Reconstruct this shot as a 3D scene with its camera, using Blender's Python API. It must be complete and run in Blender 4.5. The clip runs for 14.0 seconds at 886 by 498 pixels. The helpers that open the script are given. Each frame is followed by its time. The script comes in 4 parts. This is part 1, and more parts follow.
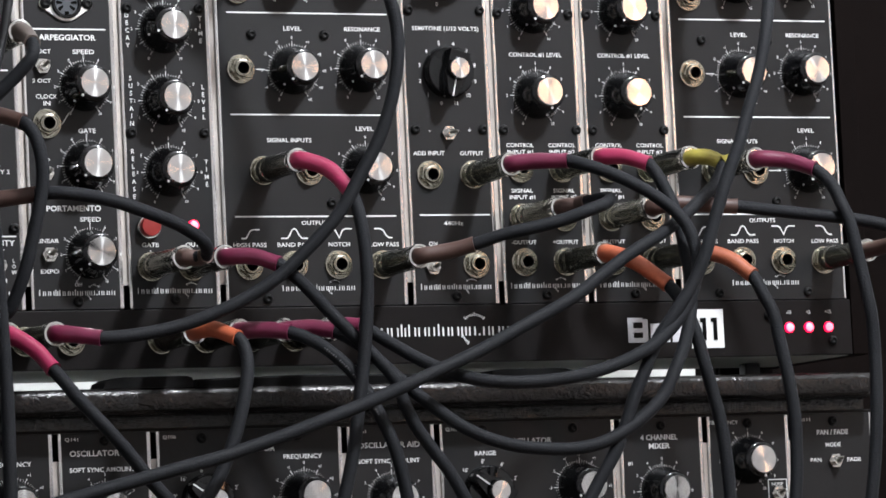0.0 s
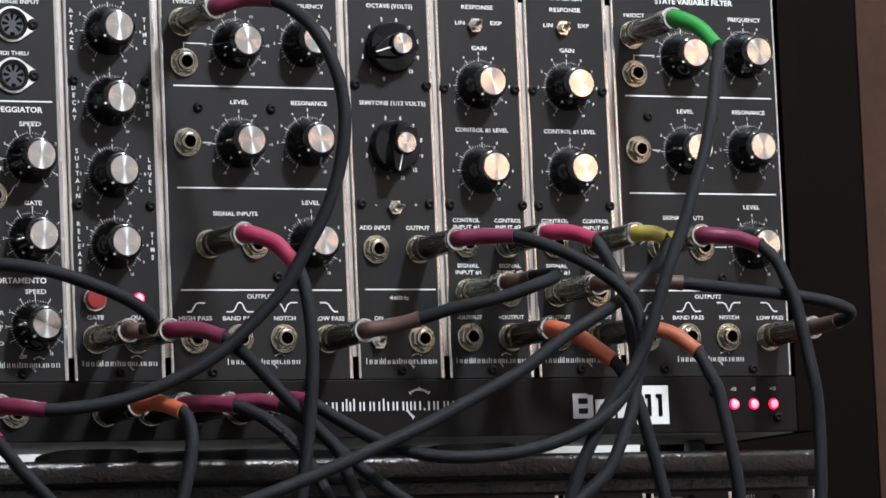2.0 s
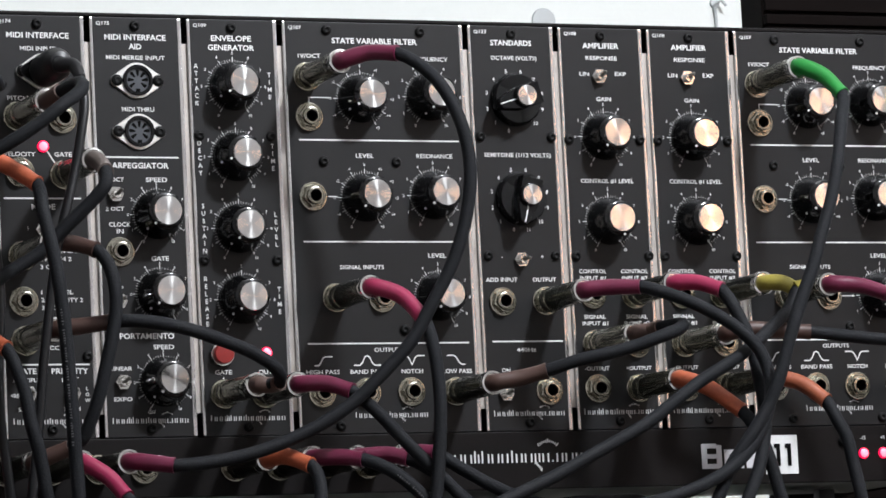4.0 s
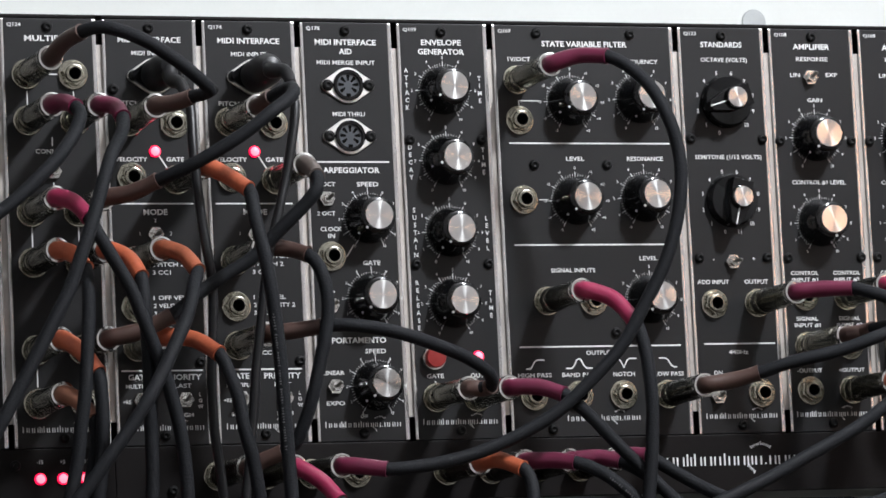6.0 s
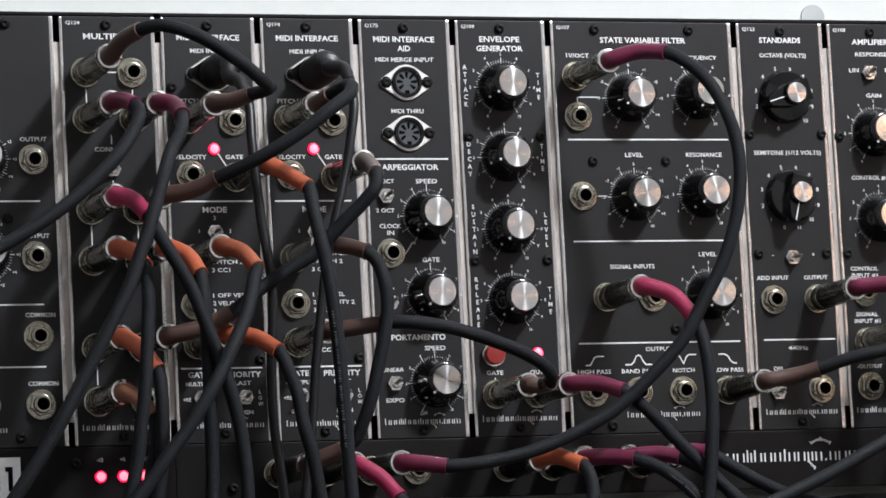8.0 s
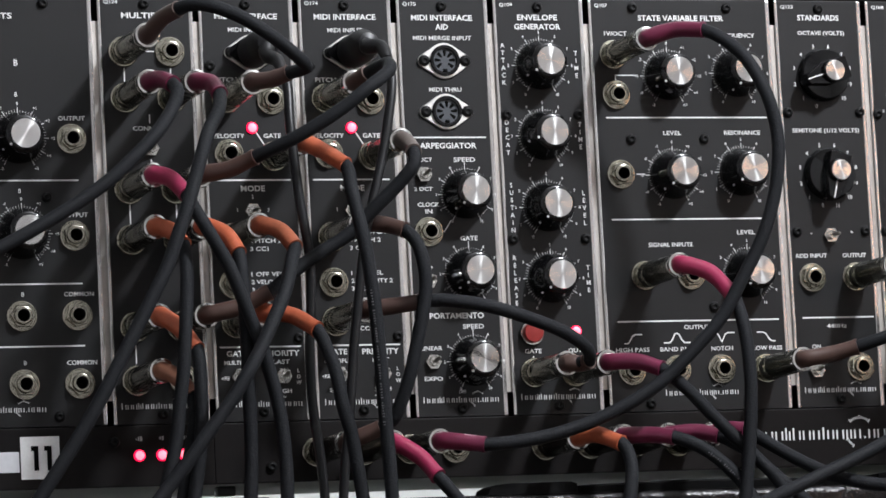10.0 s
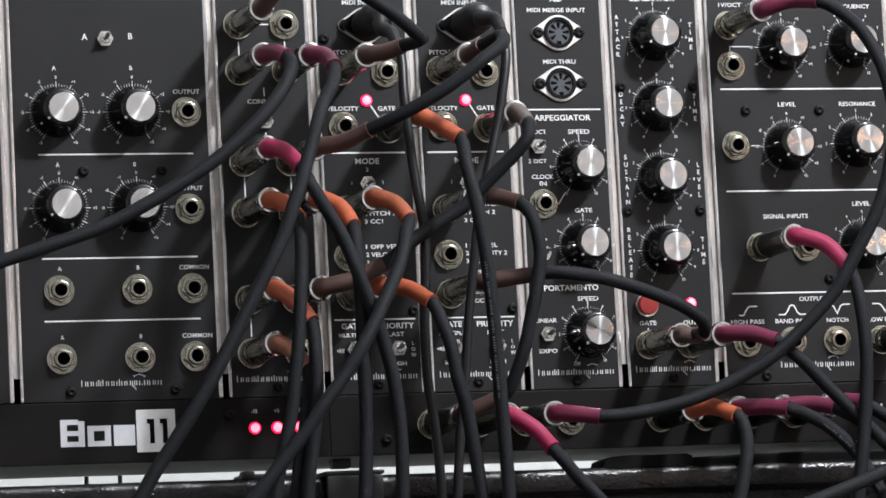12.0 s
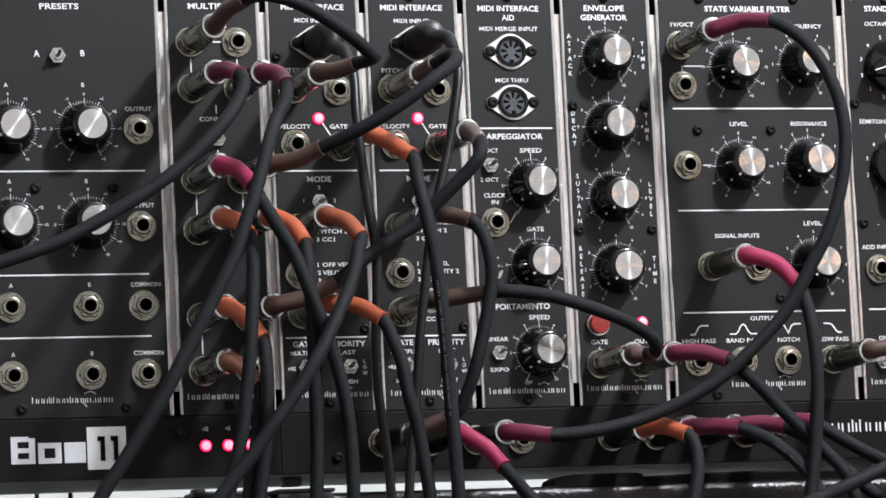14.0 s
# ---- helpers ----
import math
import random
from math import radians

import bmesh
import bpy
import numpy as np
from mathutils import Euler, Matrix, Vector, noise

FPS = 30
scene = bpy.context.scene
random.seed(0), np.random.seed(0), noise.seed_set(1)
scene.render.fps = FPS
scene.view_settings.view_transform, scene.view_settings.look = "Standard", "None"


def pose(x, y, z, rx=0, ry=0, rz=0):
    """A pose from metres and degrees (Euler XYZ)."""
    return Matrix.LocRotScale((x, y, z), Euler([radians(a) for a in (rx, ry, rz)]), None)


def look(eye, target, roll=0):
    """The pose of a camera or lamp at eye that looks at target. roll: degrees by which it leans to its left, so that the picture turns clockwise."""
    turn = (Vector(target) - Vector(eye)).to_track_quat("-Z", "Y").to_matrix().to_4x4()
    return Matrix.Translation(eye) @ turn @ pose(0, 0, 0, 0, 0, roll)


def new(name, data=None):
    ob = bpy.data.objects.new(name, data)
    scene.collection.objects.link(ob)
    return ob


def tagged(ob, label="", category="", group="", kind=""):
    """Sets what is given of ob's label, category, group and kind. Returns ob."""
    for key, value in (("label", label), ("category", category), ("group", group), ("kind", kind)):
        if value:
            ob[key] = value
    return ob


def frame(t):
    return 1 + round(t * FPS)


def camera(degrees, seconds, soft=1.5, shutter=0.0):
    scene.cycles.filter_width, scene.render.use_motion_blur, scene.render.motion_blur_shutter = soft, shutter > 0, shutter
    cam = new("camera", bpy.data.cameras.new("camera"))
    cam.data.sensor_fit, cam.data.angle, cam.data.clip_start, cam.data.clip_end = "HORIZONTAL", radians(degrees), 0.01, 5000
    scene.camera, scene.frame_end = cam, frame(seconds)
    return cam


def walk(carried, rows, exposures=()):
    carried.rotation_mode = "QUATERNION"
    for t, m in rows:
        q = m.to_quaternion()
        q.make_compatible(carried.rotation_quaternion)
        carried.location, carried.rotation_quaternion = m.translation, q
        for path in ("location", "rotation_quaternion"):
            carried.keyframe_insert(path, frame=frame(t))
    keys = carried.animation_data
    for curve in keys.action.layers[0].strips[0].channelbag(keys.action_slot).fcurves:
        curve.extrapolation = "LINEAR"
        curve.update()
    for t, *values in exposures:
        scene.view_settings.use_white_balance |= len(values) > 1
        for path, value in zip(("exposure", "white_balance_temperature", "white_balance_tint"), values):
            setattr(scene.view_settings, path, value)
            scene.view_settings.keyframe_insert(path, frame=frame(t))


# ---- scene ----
Z0 = 1.05  # height of the modules' lower edge over the floor
cam = camera(12.05, 14.0, soft=1.6)
EYE = (-0.5681, -2.0752, -0.1709 + Z0)
# seconds, pan, tilt, roll in degrees
ROWS = [
    (0.0, -23.485, 5.072, 2.708),
    (0.5, -23.5, 5.484, 2.616),
    (1.0, -23.539, 6.038, 2.582),
    (1.5, -23.616, 6.108, 2.512),
    (2.0, -24.258, 6.057, 2.41),
    (2.2, -24.569, 6.033, 2.458),
    (4.3, -21.794, 6.965, 2.848),
    (4.5, -21.309, 6.986, 2.861),
    (5.0, -20.333, 7.019, 2.856),
    (5.5, -19.89, 7.027, 2.718),
    (6.0, -19.57, 7.034, 2.802),
    (6.5, -19.009, 7.052, 2.87),
    (7.0, -18.808, 7.048, 2.827),
    (7.5, -18.772, 7.038, 2.837),
    (7.7, -18.781, 7.035, 2.859),
    (9.8, -18.223, 6.897, 2.98),
    (10.0, -18.217, 6.763, 2.916),
    (10.5, -18.238, 6.769, 2.93),
    (11.0, -18.168, 6.776, 2.928),
    (11.5, -17.788, 6.825, 3.006),
    (12.0, -16.648, 6.464, 2.872),
    (12.5, -16.461, 6.131, 2.741),
    (13.0, -17.042, 6.101, 2.844),
    (13.5, -17.276, 6.296, 2.982),
    (14.0, -17.327, 6.681, 2.743),
]
walk(cam, [(t, pose(*EYE, 90 + tilt, roll, pan)) for t, pan, tilt, roll in ROWS],
     exposures=[(t, stops, 6500, 14) for t, stops in ((0.0, 0.34), (0.8, 0.22), (1.5, 0.11), (2.2, 0.08), (4.3, -0.03), (7.7, -0.02), (9.8, 0.02), (11.5, 0.10), (12.5, 0.42), (13.5, 0.46), (14.0, 0.36))])

# ---- world and lights ----
world = bpy.data.worlds.new("room_world")
scene.world = world
world.use_nodes = True
world.node_tree.nodes["Background"].inputs[0].default_value = (0.5, 0.42, 0.36, 1)
world.node_tree.nodes["Background"].inputs[1].default_value = 0.10


def area_lamp(name, eye, target, size, watts, colour):
    data = bpy.data.lights.new(name, "AREA")
    data.shape, data.size, data.energy, data.color = "DISK", size, watts, colour
    lamp = new(name, data)
    lamp.matrix_world = look(eye, target)
    return lamp


bulb = bpy.data.lights.new("studio_lamp", "POINT")
bulb.energy, bulb.shadow_soft_size, bulb.color = 108.0, 0.07, (0.90, 0.96, 1.0)
new("studio_lamp", bulb).location = (0.70, -0.98, Z0 + 1.08)
shade = area_lamp("room_lamp", (1.47, -2.0, Z0 + 0.37), (0.45, 0, Z0), 0.11, 1.05, (1.0, 0.53, 0.28))
shade.data.shape, shade.data.size_y = "RECTANGLE", 0.40
area_lamp("window_light", (-2.45, -1.9, Z0 + 0.5), (0, 0, Z0), 1.3, 4.0, (0.80, 0.90, 1.0))
scene.view_settings.exposure = 0.0


# ---- materials ----
def mat(name, colour, rough=0.5, metal=0.0, grain=0.0, grain_scale=900.0, bump=0.0, stain=0.0, stain_scale=30.0, spec=0.5, aniso=0.0, depth=0.4, crease=0.0):
    m = bpy.data.materials.new(name)
    m.use_nodes = True
    nt = m.node_tree
    b = nt.nodes["Principled BSDF"]
    b.inputs["Base Color"].default_value = (*colour, 1)
    b.inputs["Roughness"].default_value = rough
    b.inputs["Metallic"].default_value = metal
    b.inputs["Specular IOR Level"].default_value = spec
    tc = nt.nodes.new("ShaderNodeTexCoord")
    if grain or stain:
        n1 = nt.nodes.new("ShaderNodeTexNoise")
        n1.inputs["Scale"].default_value = grain_scale
        n1.inputs["Detail"].default_value = 3
        n2 = nt.nodes.new("ShaderNodeTexNoise")
        n2.inputs["Scale"].default_value = stain_scale
        n2.inputs["Detail"].default_value = 5
        nt.links.new(tc.outputs["Object"], n1.inputs["Vector"])
        nt.links.new(tc.outputs["Object"], n2.inputs["Vector"])
        add = nt.nodes.new("ShaderNodeMath")
        add.operation = "MULTIPLY_ADD"
        nt.links.new(n1.outputs["Fac"], add.inputs[0])
        add.inputs[1].default_value = grain
        mul = nt.nodes.new("ShaderNodeMath")
        mul.operation = "MULTIPLY_ADD"
        nt.links.new(n2.outputs["Fac"], mul.inputs[0])
        mul.inputs[1].default_value = stain
        mul.inputs[2].default_value = 1.0 - 0.5 * (grain + stain)
        nt.links.new(mul.outputs[0], add.inputs[2])
        mix = nt.nodes.new("ShaderNodeVectorMath")
        mix.operation = "SCALE"
        mix.inputs[0].default_value = colour
        nt.links.new(add.outputs[0], mix.inputs["Scale"])
        nt.links.new(mix.outputs[0], b.inputs["Base Color"])
        rr = nt.nodes.new("ShaderNodeMath")
        rr.operation = "MULTIPLY_ADD"
        nt.links.new(n2.outputs["Fac"], rr.inputs[0])
        rr.inputs[1].default_value = 0.25 * rough
        rr.inputs[2].default_value = 0.875 * rough
        nt.links.new(rr.outputs[0], b.inputs["Roughness"])
    if bump:
        n3 = nt.nodes.new("ShaderNodeTexNoise")
        n3.inputs["Scale"].default_value = grain_scale
        n3.inputs["Detail"].default_value = 4
        nt.links.new(tc.outputs["Object"], n3.inputs["Vector"])
        bp = nt.nodes.new("ShaderNodeBump")
        bp.inputs["Strength"].default_value = bump
        bp.inputs["Distance"].default_value = depth / 1000
        nt.links.new(n3.outputs["Fac"], bp.inputs["Height"])
        if crease:
            warp = nt.nodes.new("ShaderNodeTexNoise")
            warp.inputs["Scale"].default_value = crease * 0.6
            warp.inputs["Detail"].default_value = 2
            shift = nt.nodes.new("ShaderNodeVectorMath")
            shift.operation = "MULTIPLY_ADD"
            shift.inputs[1].default_value = (0.03, 0.03, 0.03)
            cells = nt.nodes.new("ShaderNodeTexVoronoi")
            cells.feature = "DISTANCE_TO_EDGE"
            cells.inputs["Scale"].default_value = crease
            fold = nt.nodes.new("ShaderNodeBump")
            fold.inputs["Strength"].default_value = 0.4
            fold.inputs["Distance"].default_value = 0.0012
            nt.links.new(tc.outputs["Object"], warp.inputs["Vector"])
            nt.links.new(warp.outputs["Color"], shift.inputs[0])
            nt.links.new(tc.outputs["Object"], shift.inputs[2])
            nt.links.new(shift.outputs[0], cells.inputs["Vector"])
            nt.links.new(cells.outputs["Distance"], fold.inputs["Height"])
            nt.links.new(fold.outputs[0], bp.inputs["Normal"])
        nt.links.new(bp.outputs[0], b.inputs["Normal"])
    if aniso:
        b.inputs["Anisotropic"].default_value = aniso
        tg = nt.nodes.new("ShaderNodeTangent")
        tg.direction_type, tg.axis = "RADIAL", "Y"
        nt.links.new(tg.outputs[0], b.inputs["Tangent"])
        b.inputs["Anisotropic Rotation"].default_value = 0.25
    return m


def glow(name, colour, strength):
    m = mat(name, colour, 0.3)
    b = m.node_tree.nodes["Principled BSDF"]
    b.inputs["Emission Color"].default_value = (*colour, 1)
    b.inputs["Emission Strength"].default_value = strength
    return m


PANEL = mat("black_powder_coat", (0.0074, 0.0072, 0.0077), 0.45, grain=0.4, grain_scale=1800, bump=0.10, stain=0.35, stain_scale=18, spec=0.30)
INK = mat("white_screen_print", (0.72, 0.72, 0.71), 0.6, grain=0.25, grain_scale=700)
ALU = mat("brushed_aluminium", (0.70, 0.69, 0.68), 0.25, 1.0, grain=0.2, grain_scale=400, stain=0.45, stain_scale=32, bump=0.05)
FILLER = mat("grey_filler_metal", (0.44, 0.41, 0.38), 0.45, 0.7, grain=0.3, grain_scale=300, stain=0.9, stain_scale=28)
SPUN = mat("spun_aluminium", (0.82, 0.81, 0.79), 0.18, 1.0, grain=0.10, grain_scale=2500, aniso=0.92)
BLACK = mat("black_knob_plastic", (0.004, 0.004, 0.0045), 0.075, grain=0.3, grain_scale=400, bump=0.02)
NICKEL = mat("tarnished_nickel", (0.42, 0.405, 0.34), 0.23, 1.0, grain=0.4, grain_scale=700, stain=0.8, stain_scale=110, bump=0.2)
LEVER = mat("dull_switch_lever", (0.30, 0.29, 0.27), 0.45, 1.0, grain=0.2, grain_scale=600)
BRIGHT = mat("bright_nickel", (0.78, 0.77, 0.74), 0.16, 1.0, grain=0.1, grain_scale=600)
FLANGE = mat("satin_nickel_flange", (0.80, 0.79, 0.76), 0.38, 1.0, grain=0.1, grain_scale=300)
BARREL = mat("smoked_plug_barrel", (0.20, 0.195, 0.165), 0.26, 1.0, grain=0.8, grain_scale=260, stain=1.0, stain_scale=80, bump=0.2)
RAIL = mat("dark_rail_paint", (0.020, 0.019, 0.018), 0.6, grain=0.3)
# near-black: the shade inside sockets and slots as colour; also the mark's printed strokes
HOLE = mat("hole_shade_and_print_black", (0.003, 0.003, 0.003), 0.8, spec=0.05)
SCREW = mat("black_oxide_screw", (0.006, 0.006, 0.006), 0.55, 0.0, grain=0.3, spec=0.15)
RUBBER = mat("cable_rubber", (0.0052, 0.0060, 0.0078), 0.72, grain=0.7, grain_scale=900, bump=0.8, depth=0.5, stain=0.5, stain_scale=40, spec=0.24)
GLOSS = mat("midi_cable_vinyl", (0.008, 0.008, 0.009), 0.38, grain=0.2, grain_scale=500, spec=0.35)
GREYPL = mat("grey_socket_insert", (0.045, 0.050, 0.058), 0.4, grain=0.3, grain_scale=500)
SILVER = mat("silver_print", (0.55, 0.55, 0.57), 0.5, grain=0.2, grain_scale=300)
FADED = mat("faded_cable_print", (0.10, 0.10, 0.105), 0.6, grain=0.6, grain_scale=900)
RED_BTN = mat("red_button_plastic", (0.22, 0.014, 0.012), 0.35, grain=0.2, grain_scale=300)
DARK_RED = mat("dull_red_plastic", (0.06, 0.008, 0.008), 0.4)
DARK_BLUE = mat("dull_blue_plastic", (0.010, 0.010, 0.05), 0.4)
LED_CORE = glow("led_core", (1.0, 0.20, 0.26), 2.0)
# emission that imitates the red halo round each lit lamp
LED_HALO = glow("led_halo_glow", (1.0, 0.004, 0.06), 1.8)
FASCIA = mat("cabinet_black_paint", (0.0040, 0.0029, 0.0028), 0.5, grain=0.5, grain_scale=700, bump=0.1, stain=0.4, stain_scale=14, spec=0.16)
CHEEK = mat("dark_stained_wood", (0.0034, 0.0020, 0.0017), 0.65, grain=0.5, grain_scale=200, bump=0.2, stain=0.5, stain_scale=9, spec=0.04)
VINYL = mat("black_textured_vinyl", (0.0036, 0.0029, 0.0029), 0.21, grain=0.4, grain_scale=900, bump=0.45, depth=0.5, stain=0.8, stain_scale=30, spec=0.5, crease=150.0)
WHITE = mat("white_board", (0.80, 0.81, 0.78), 0.5, grain=0.06, grain_scale=60, stain=0.08, stain_scale=6)
GREYB = mat("pale_grey_board", (0.62, 0.62, 0.57), 0.6, grain=0.2, grain_scale=90, stain=0.2, stain_scale=12)
WALLP = mat("white_wall_paint", (0.70, 0.72, 0.69), 0.7, grain=0.05, grain_scale=300, bump=0.1, stain=0.06, stain_scale=3)
OAK = mat("brown_wood", (0.040, 0.0215, 0.0150), 0.7, grain=0.6, grain_scale=140, bump=0.25, stain=0.7, stain_scale=14, spec=0.08)
GEAR = mat("black_gear_case", (0.008, 0.008, 0.008), 0.45, grain=0.3, grain_scale=500, bump=0.1)
HANDLE = mat("matt_black_handle", (0.0035, 0.0034, 0.0034), 0.7, grain=0.3, grain_scale=500, bump=0.1, spec=0.12)
GREYKNOB = mat("grey_metal_knob", (0.42, 0.44, 0.44), 0.5, 0.3, grain=0.1)
GREYW = mat("warm_grey_wall_paint", (0.67, 0.655, 0.65), 0.8, grain=0.1, grain_scale=200, stain=0.15, stain_scale=2)
FLOORM = mat("floor_boards", (0.10, 0.075, 0.06), 0.5, grain=0.3, grain_scale=60, stain=0.4, stain_scale=3)
BOOTS = {
    "brown": mat("brown_heat_shrink", (0.062, 0.032, 0.025), 0.5, grain=0.3, grain_scale=500, stain=0.3, stain_scale=60),
    "maroon": mat("maroon_heat_shrink", (0.115, 0.009, 0.035), 0.42, grain=0.2, grain_scale=500, stain=0.3, stain_scale=60),
    "crimson": mat("crimson_heat_shrink", (0.26, 0.015, 0.058), 0.42, grain=0.2, grain_scale=500, stain=0.3, stain_scale=60),
    "orange": mat("orange_heat_shrink", (0.37, 0.082, 0.034), 0.5, grain=0.5, grain_scale=420, bump=0.3, stain=0.9, stain_scale=60),
    "rust": mat("rust_orange_heat_shrink", (0.29, 0.078, 0.036), 0.5, grain=0.5, grain_scale=420, bump=0.3, stain=0.8, stain_scale=60),
    "tan": mat("faded_orange_heat_shrink", (0.24, 0.095, 0.055), 0.5, grain=0.3, grain_scale=500, stain=0.4, stain_scale=60),
    "taupe": mat("taupe_heat_shrink", (0.10, 0.08, 0.07), 0.5, grain=0.3, grain_scale=500, stain=0.3, stain_scale=60),
    "yellow": mat("yellow_heat_shrink", (0.26, 0.22, 0.035), 0.45, grain=0.3, grain_scale=500, stain=0.4, stain_scale=60),
    "green": mat("green_heat_shrink", (0.008, 0.19, 0.028), 0.4, grain=0.2, grain_scale=500, stain=0.2, stain_scale=60),
}
P = 53.975  # one module unit, millimetres
H = 222.25  # module height, millimetres


# ---- mesh helpers; all lengths in millimetres, x right, y into the cabinet, z up ----
def mesh_of(name, verts, faces, material, smooth=False, mats=None, indices=None):
    me = bpy.data.meshes.new(name)
    me.from_pydata([(x / 1000, y / 1000, z / 1000) for x, y, z in verts], [], faces)
    for one in mats or [material]:
        me.materials.append(one)
    if indices:
        me.polygons.foreach_set("material_index", indices)
    me.polygons.foreach_set("use_smooth", [smooth] * len(me.polygons))
    if smooth:
        me.set_sharp_from_angle(angle=radians(38))
    me.update()
    return me


def box_bm(x0, x1, y0, y1, z0, z1, bevel=0.0):
    bm = bmesh.new()
    bmesh.ops.create_cube(bm, size=1.0)
    for v in bm.verts:
        v.co = Vector((x0 + (v.co.x + 0.5) * (x1 - x0), y0 + (v.co.y + 0.5) * (y1 - y0), z0 + (v.co.z + 0.5) * (z1 - z0))) / 1000
    if bevel:
        bmesh.ops.bevel(bm, geom=list(bm.edges), offset=bevel / 1000, segments=2, affect="EDGES", profile=0.6)
    return bm


def bm_mesh(name, bm, material, smooth=False):
    me = bpy.data.meshes.new(name)
    bm.to_mesh(me)
    bm.free()
    me.materials.append(material)
    if smooth:
        me.polygons.foreach_set("use_smooth", [True] * len(me.polygons))
        me.set_sharp_from_angle(angle=radians(38))
    return me


def put(name, me, parent, x=0, y=0, z=0, spin=0.0, label=""):
    """A mesh as a part of parent, at millimetres in the parent's own space; spin turns it about the way out of the panel."""
    ob = new(name, me)
    ob.parent = parent
    ob.matrix_basis = pose(x / 1000, y / 1000, z / 1000, 0, -spin, 0)
    return tagged(ob, label)


def part(name, bm, material, parent, label="", smooth=False):
    return put(name, bm_mesh(name, bm, material, smooth), parent, label=label)


def thing(name, label, category, x=0, y=0, z=0, group="", kind=""):
    ob = new(name)
    ob.empty_display_size = 0.02
    ob.location = (x / 1000, y / 1000, Z0 + z / 1000)
    return tagged(ob, label, category, group, kind)


def lathe(name, profile, material, n=32, flat=0, phase=0.0, cap=True):
    """profile: (radius, height out of the panel). flat: number of sides for a nut."""
    n = flat or n
    verts, faces = [], []
    for r, h in profile:
        for i in range(n):
            a = phase + 2 * math.pi * i / n
            verts.append((r * math.cos(a), -h, r * math.sin(a)))
    for k in range(len(profile) - 1):
        for i in range(n):
            j = (i + 1) % n
            faces.append((k * n + i, k * n + j, (k + 1) * n + j, (k + 1) * n + i))
    if cap:
        faces.append(tuple(range((len(profile) - 1) * n, len(profile) * n)))
    return mesh_of(name, verts, faces, material, smooth=not flat)


def hull(points):
    points = sorted(set(points))

    def half(seq):
        out = []
        for p in seq:
            while len(out) > 1 and (out[-1][0] - out[-2][0]) * (p[1] - out[-2][1]) - (out[-1][1] - out[-2][1]) * (p[0] - out[-2][0]) <= 0:
                out.pop()
            out.append(p)
        return out[:-1]

    return half(points) + half(points[::-1])


def prism(name, outline, y0, y1, material, smooth=True):
    """An outline in x, z pushed from y0 out to y1, with a small chamfer on the front."""
    n = len(outline)
    cx, cz = sum(p[0] for p in outline) / n, sum(p[1] for p in outline) / n
    c = 0.35
    inner = []
    for x, z in outline:
        d = math.hypot(x - cx, z - cz)
        inner.append((x - (x - cx) / d * c, z - (z - cz) / d * c))
    verts = [(x, y0, z) for x, z in outline] + [(x, y1 + c, z) for x, z in outline] + [(x, y1, z) for x, z in inner]
    faces = []
    for k in (0, n):
        for i in range(n):
            j = (i + 1) % n
            faces.append((k + i, k + j, k + n + j, k + n + i))
    faces.append(tuple(range(2 * n, 3 * n)))
    return mesh_of(name, verts, faces, material, smooth)


def smooth_line(points, step=5.0):
    """A centripetal curve through the points, cut into short steps."""
    pts = [Vector(p) for p in points]
    pts = [2 * pts[0] - pts[1]] + pts + [2 * pts[-1] - pts[-2]]
    out = []
    for a, b, c, d in zip(pts, pts[1:], pts[2:], pts[3:]):
        t1 = max((b - a).length, 1e-3) ** 0.5
        t2 = t1 + max((c - b).length, 1e-3) ** 0.5
        t3 = t2 + max((d - c).length, 1e-3) ** 0.5
        count = max(2, int((c - b).length / step))
        for i in range(count):
            t = t1 + (t2 - t1) * i / count
            a1 = a * ((t1 - t) / t1) + b * (t / t1)
            a2 = b * ((t2 - t) / (t2 - t1)) + c * ((t - t1) / (t2 - t1))
            a3 = c * ((t3 - t) / (t3 - t2)) + d * ((t - t2) / (t3 - t2))
            b1 = a1 * ((t2 - t) / t2) + a2 * (t / t2)
            b2 = a2 * ((t3 - t) / (t3 - t1)) + a3 * ((t - t1) / (t3 - t1))
            out.append(b1 * ((t2 - t) / (t2 - t1)) + b2 * ((t - t1) / (t2 - t1)))
    return out + [pts[-2]]


def tube(name, line, radius, material, n=14, wobble=0.0, seed=0):
    """A round tube along a line of vectors; radius a number or a function of 0..1."""
    verts, faces = [], []
    up = Vector((0.3, 0.2, 0.93))
    count = len(line)
    for k, p in enumerate(line):
        way = (line[min(k + 1, count - 1)] - line[max(k - 1, 0)]).normalized()
        u = (up - way * up.dot(way)).normalized()
        up = u
        w = way.cross(u)
        r = radius(k / (count - 1)) if callable(radius) else radius
        r *= 1 + wobble * noise.noise((k * 0.35, seed * 7.3, 0.0))
        for i in range(n):
            a = 2 * math.pi * i / n
            verts.append(tuple(p + r * (math.cos(a) * u + math.sin(a) * w)))
    for k in range(count - 1):
        for i in range(n):
            j = (i + 1) % n
            faces.append((k * n + i, k * n + j, (k + 1) * n + j, (k + 1) * n + i))
    faces.append(tuple(range(n))[::-1])
    faces.append(tuple(range((count - 1) * n, count * n)))
    return mesh_of(name, verts, faces, material, True)


# ---- printed legends ----
GLYPHS = {}


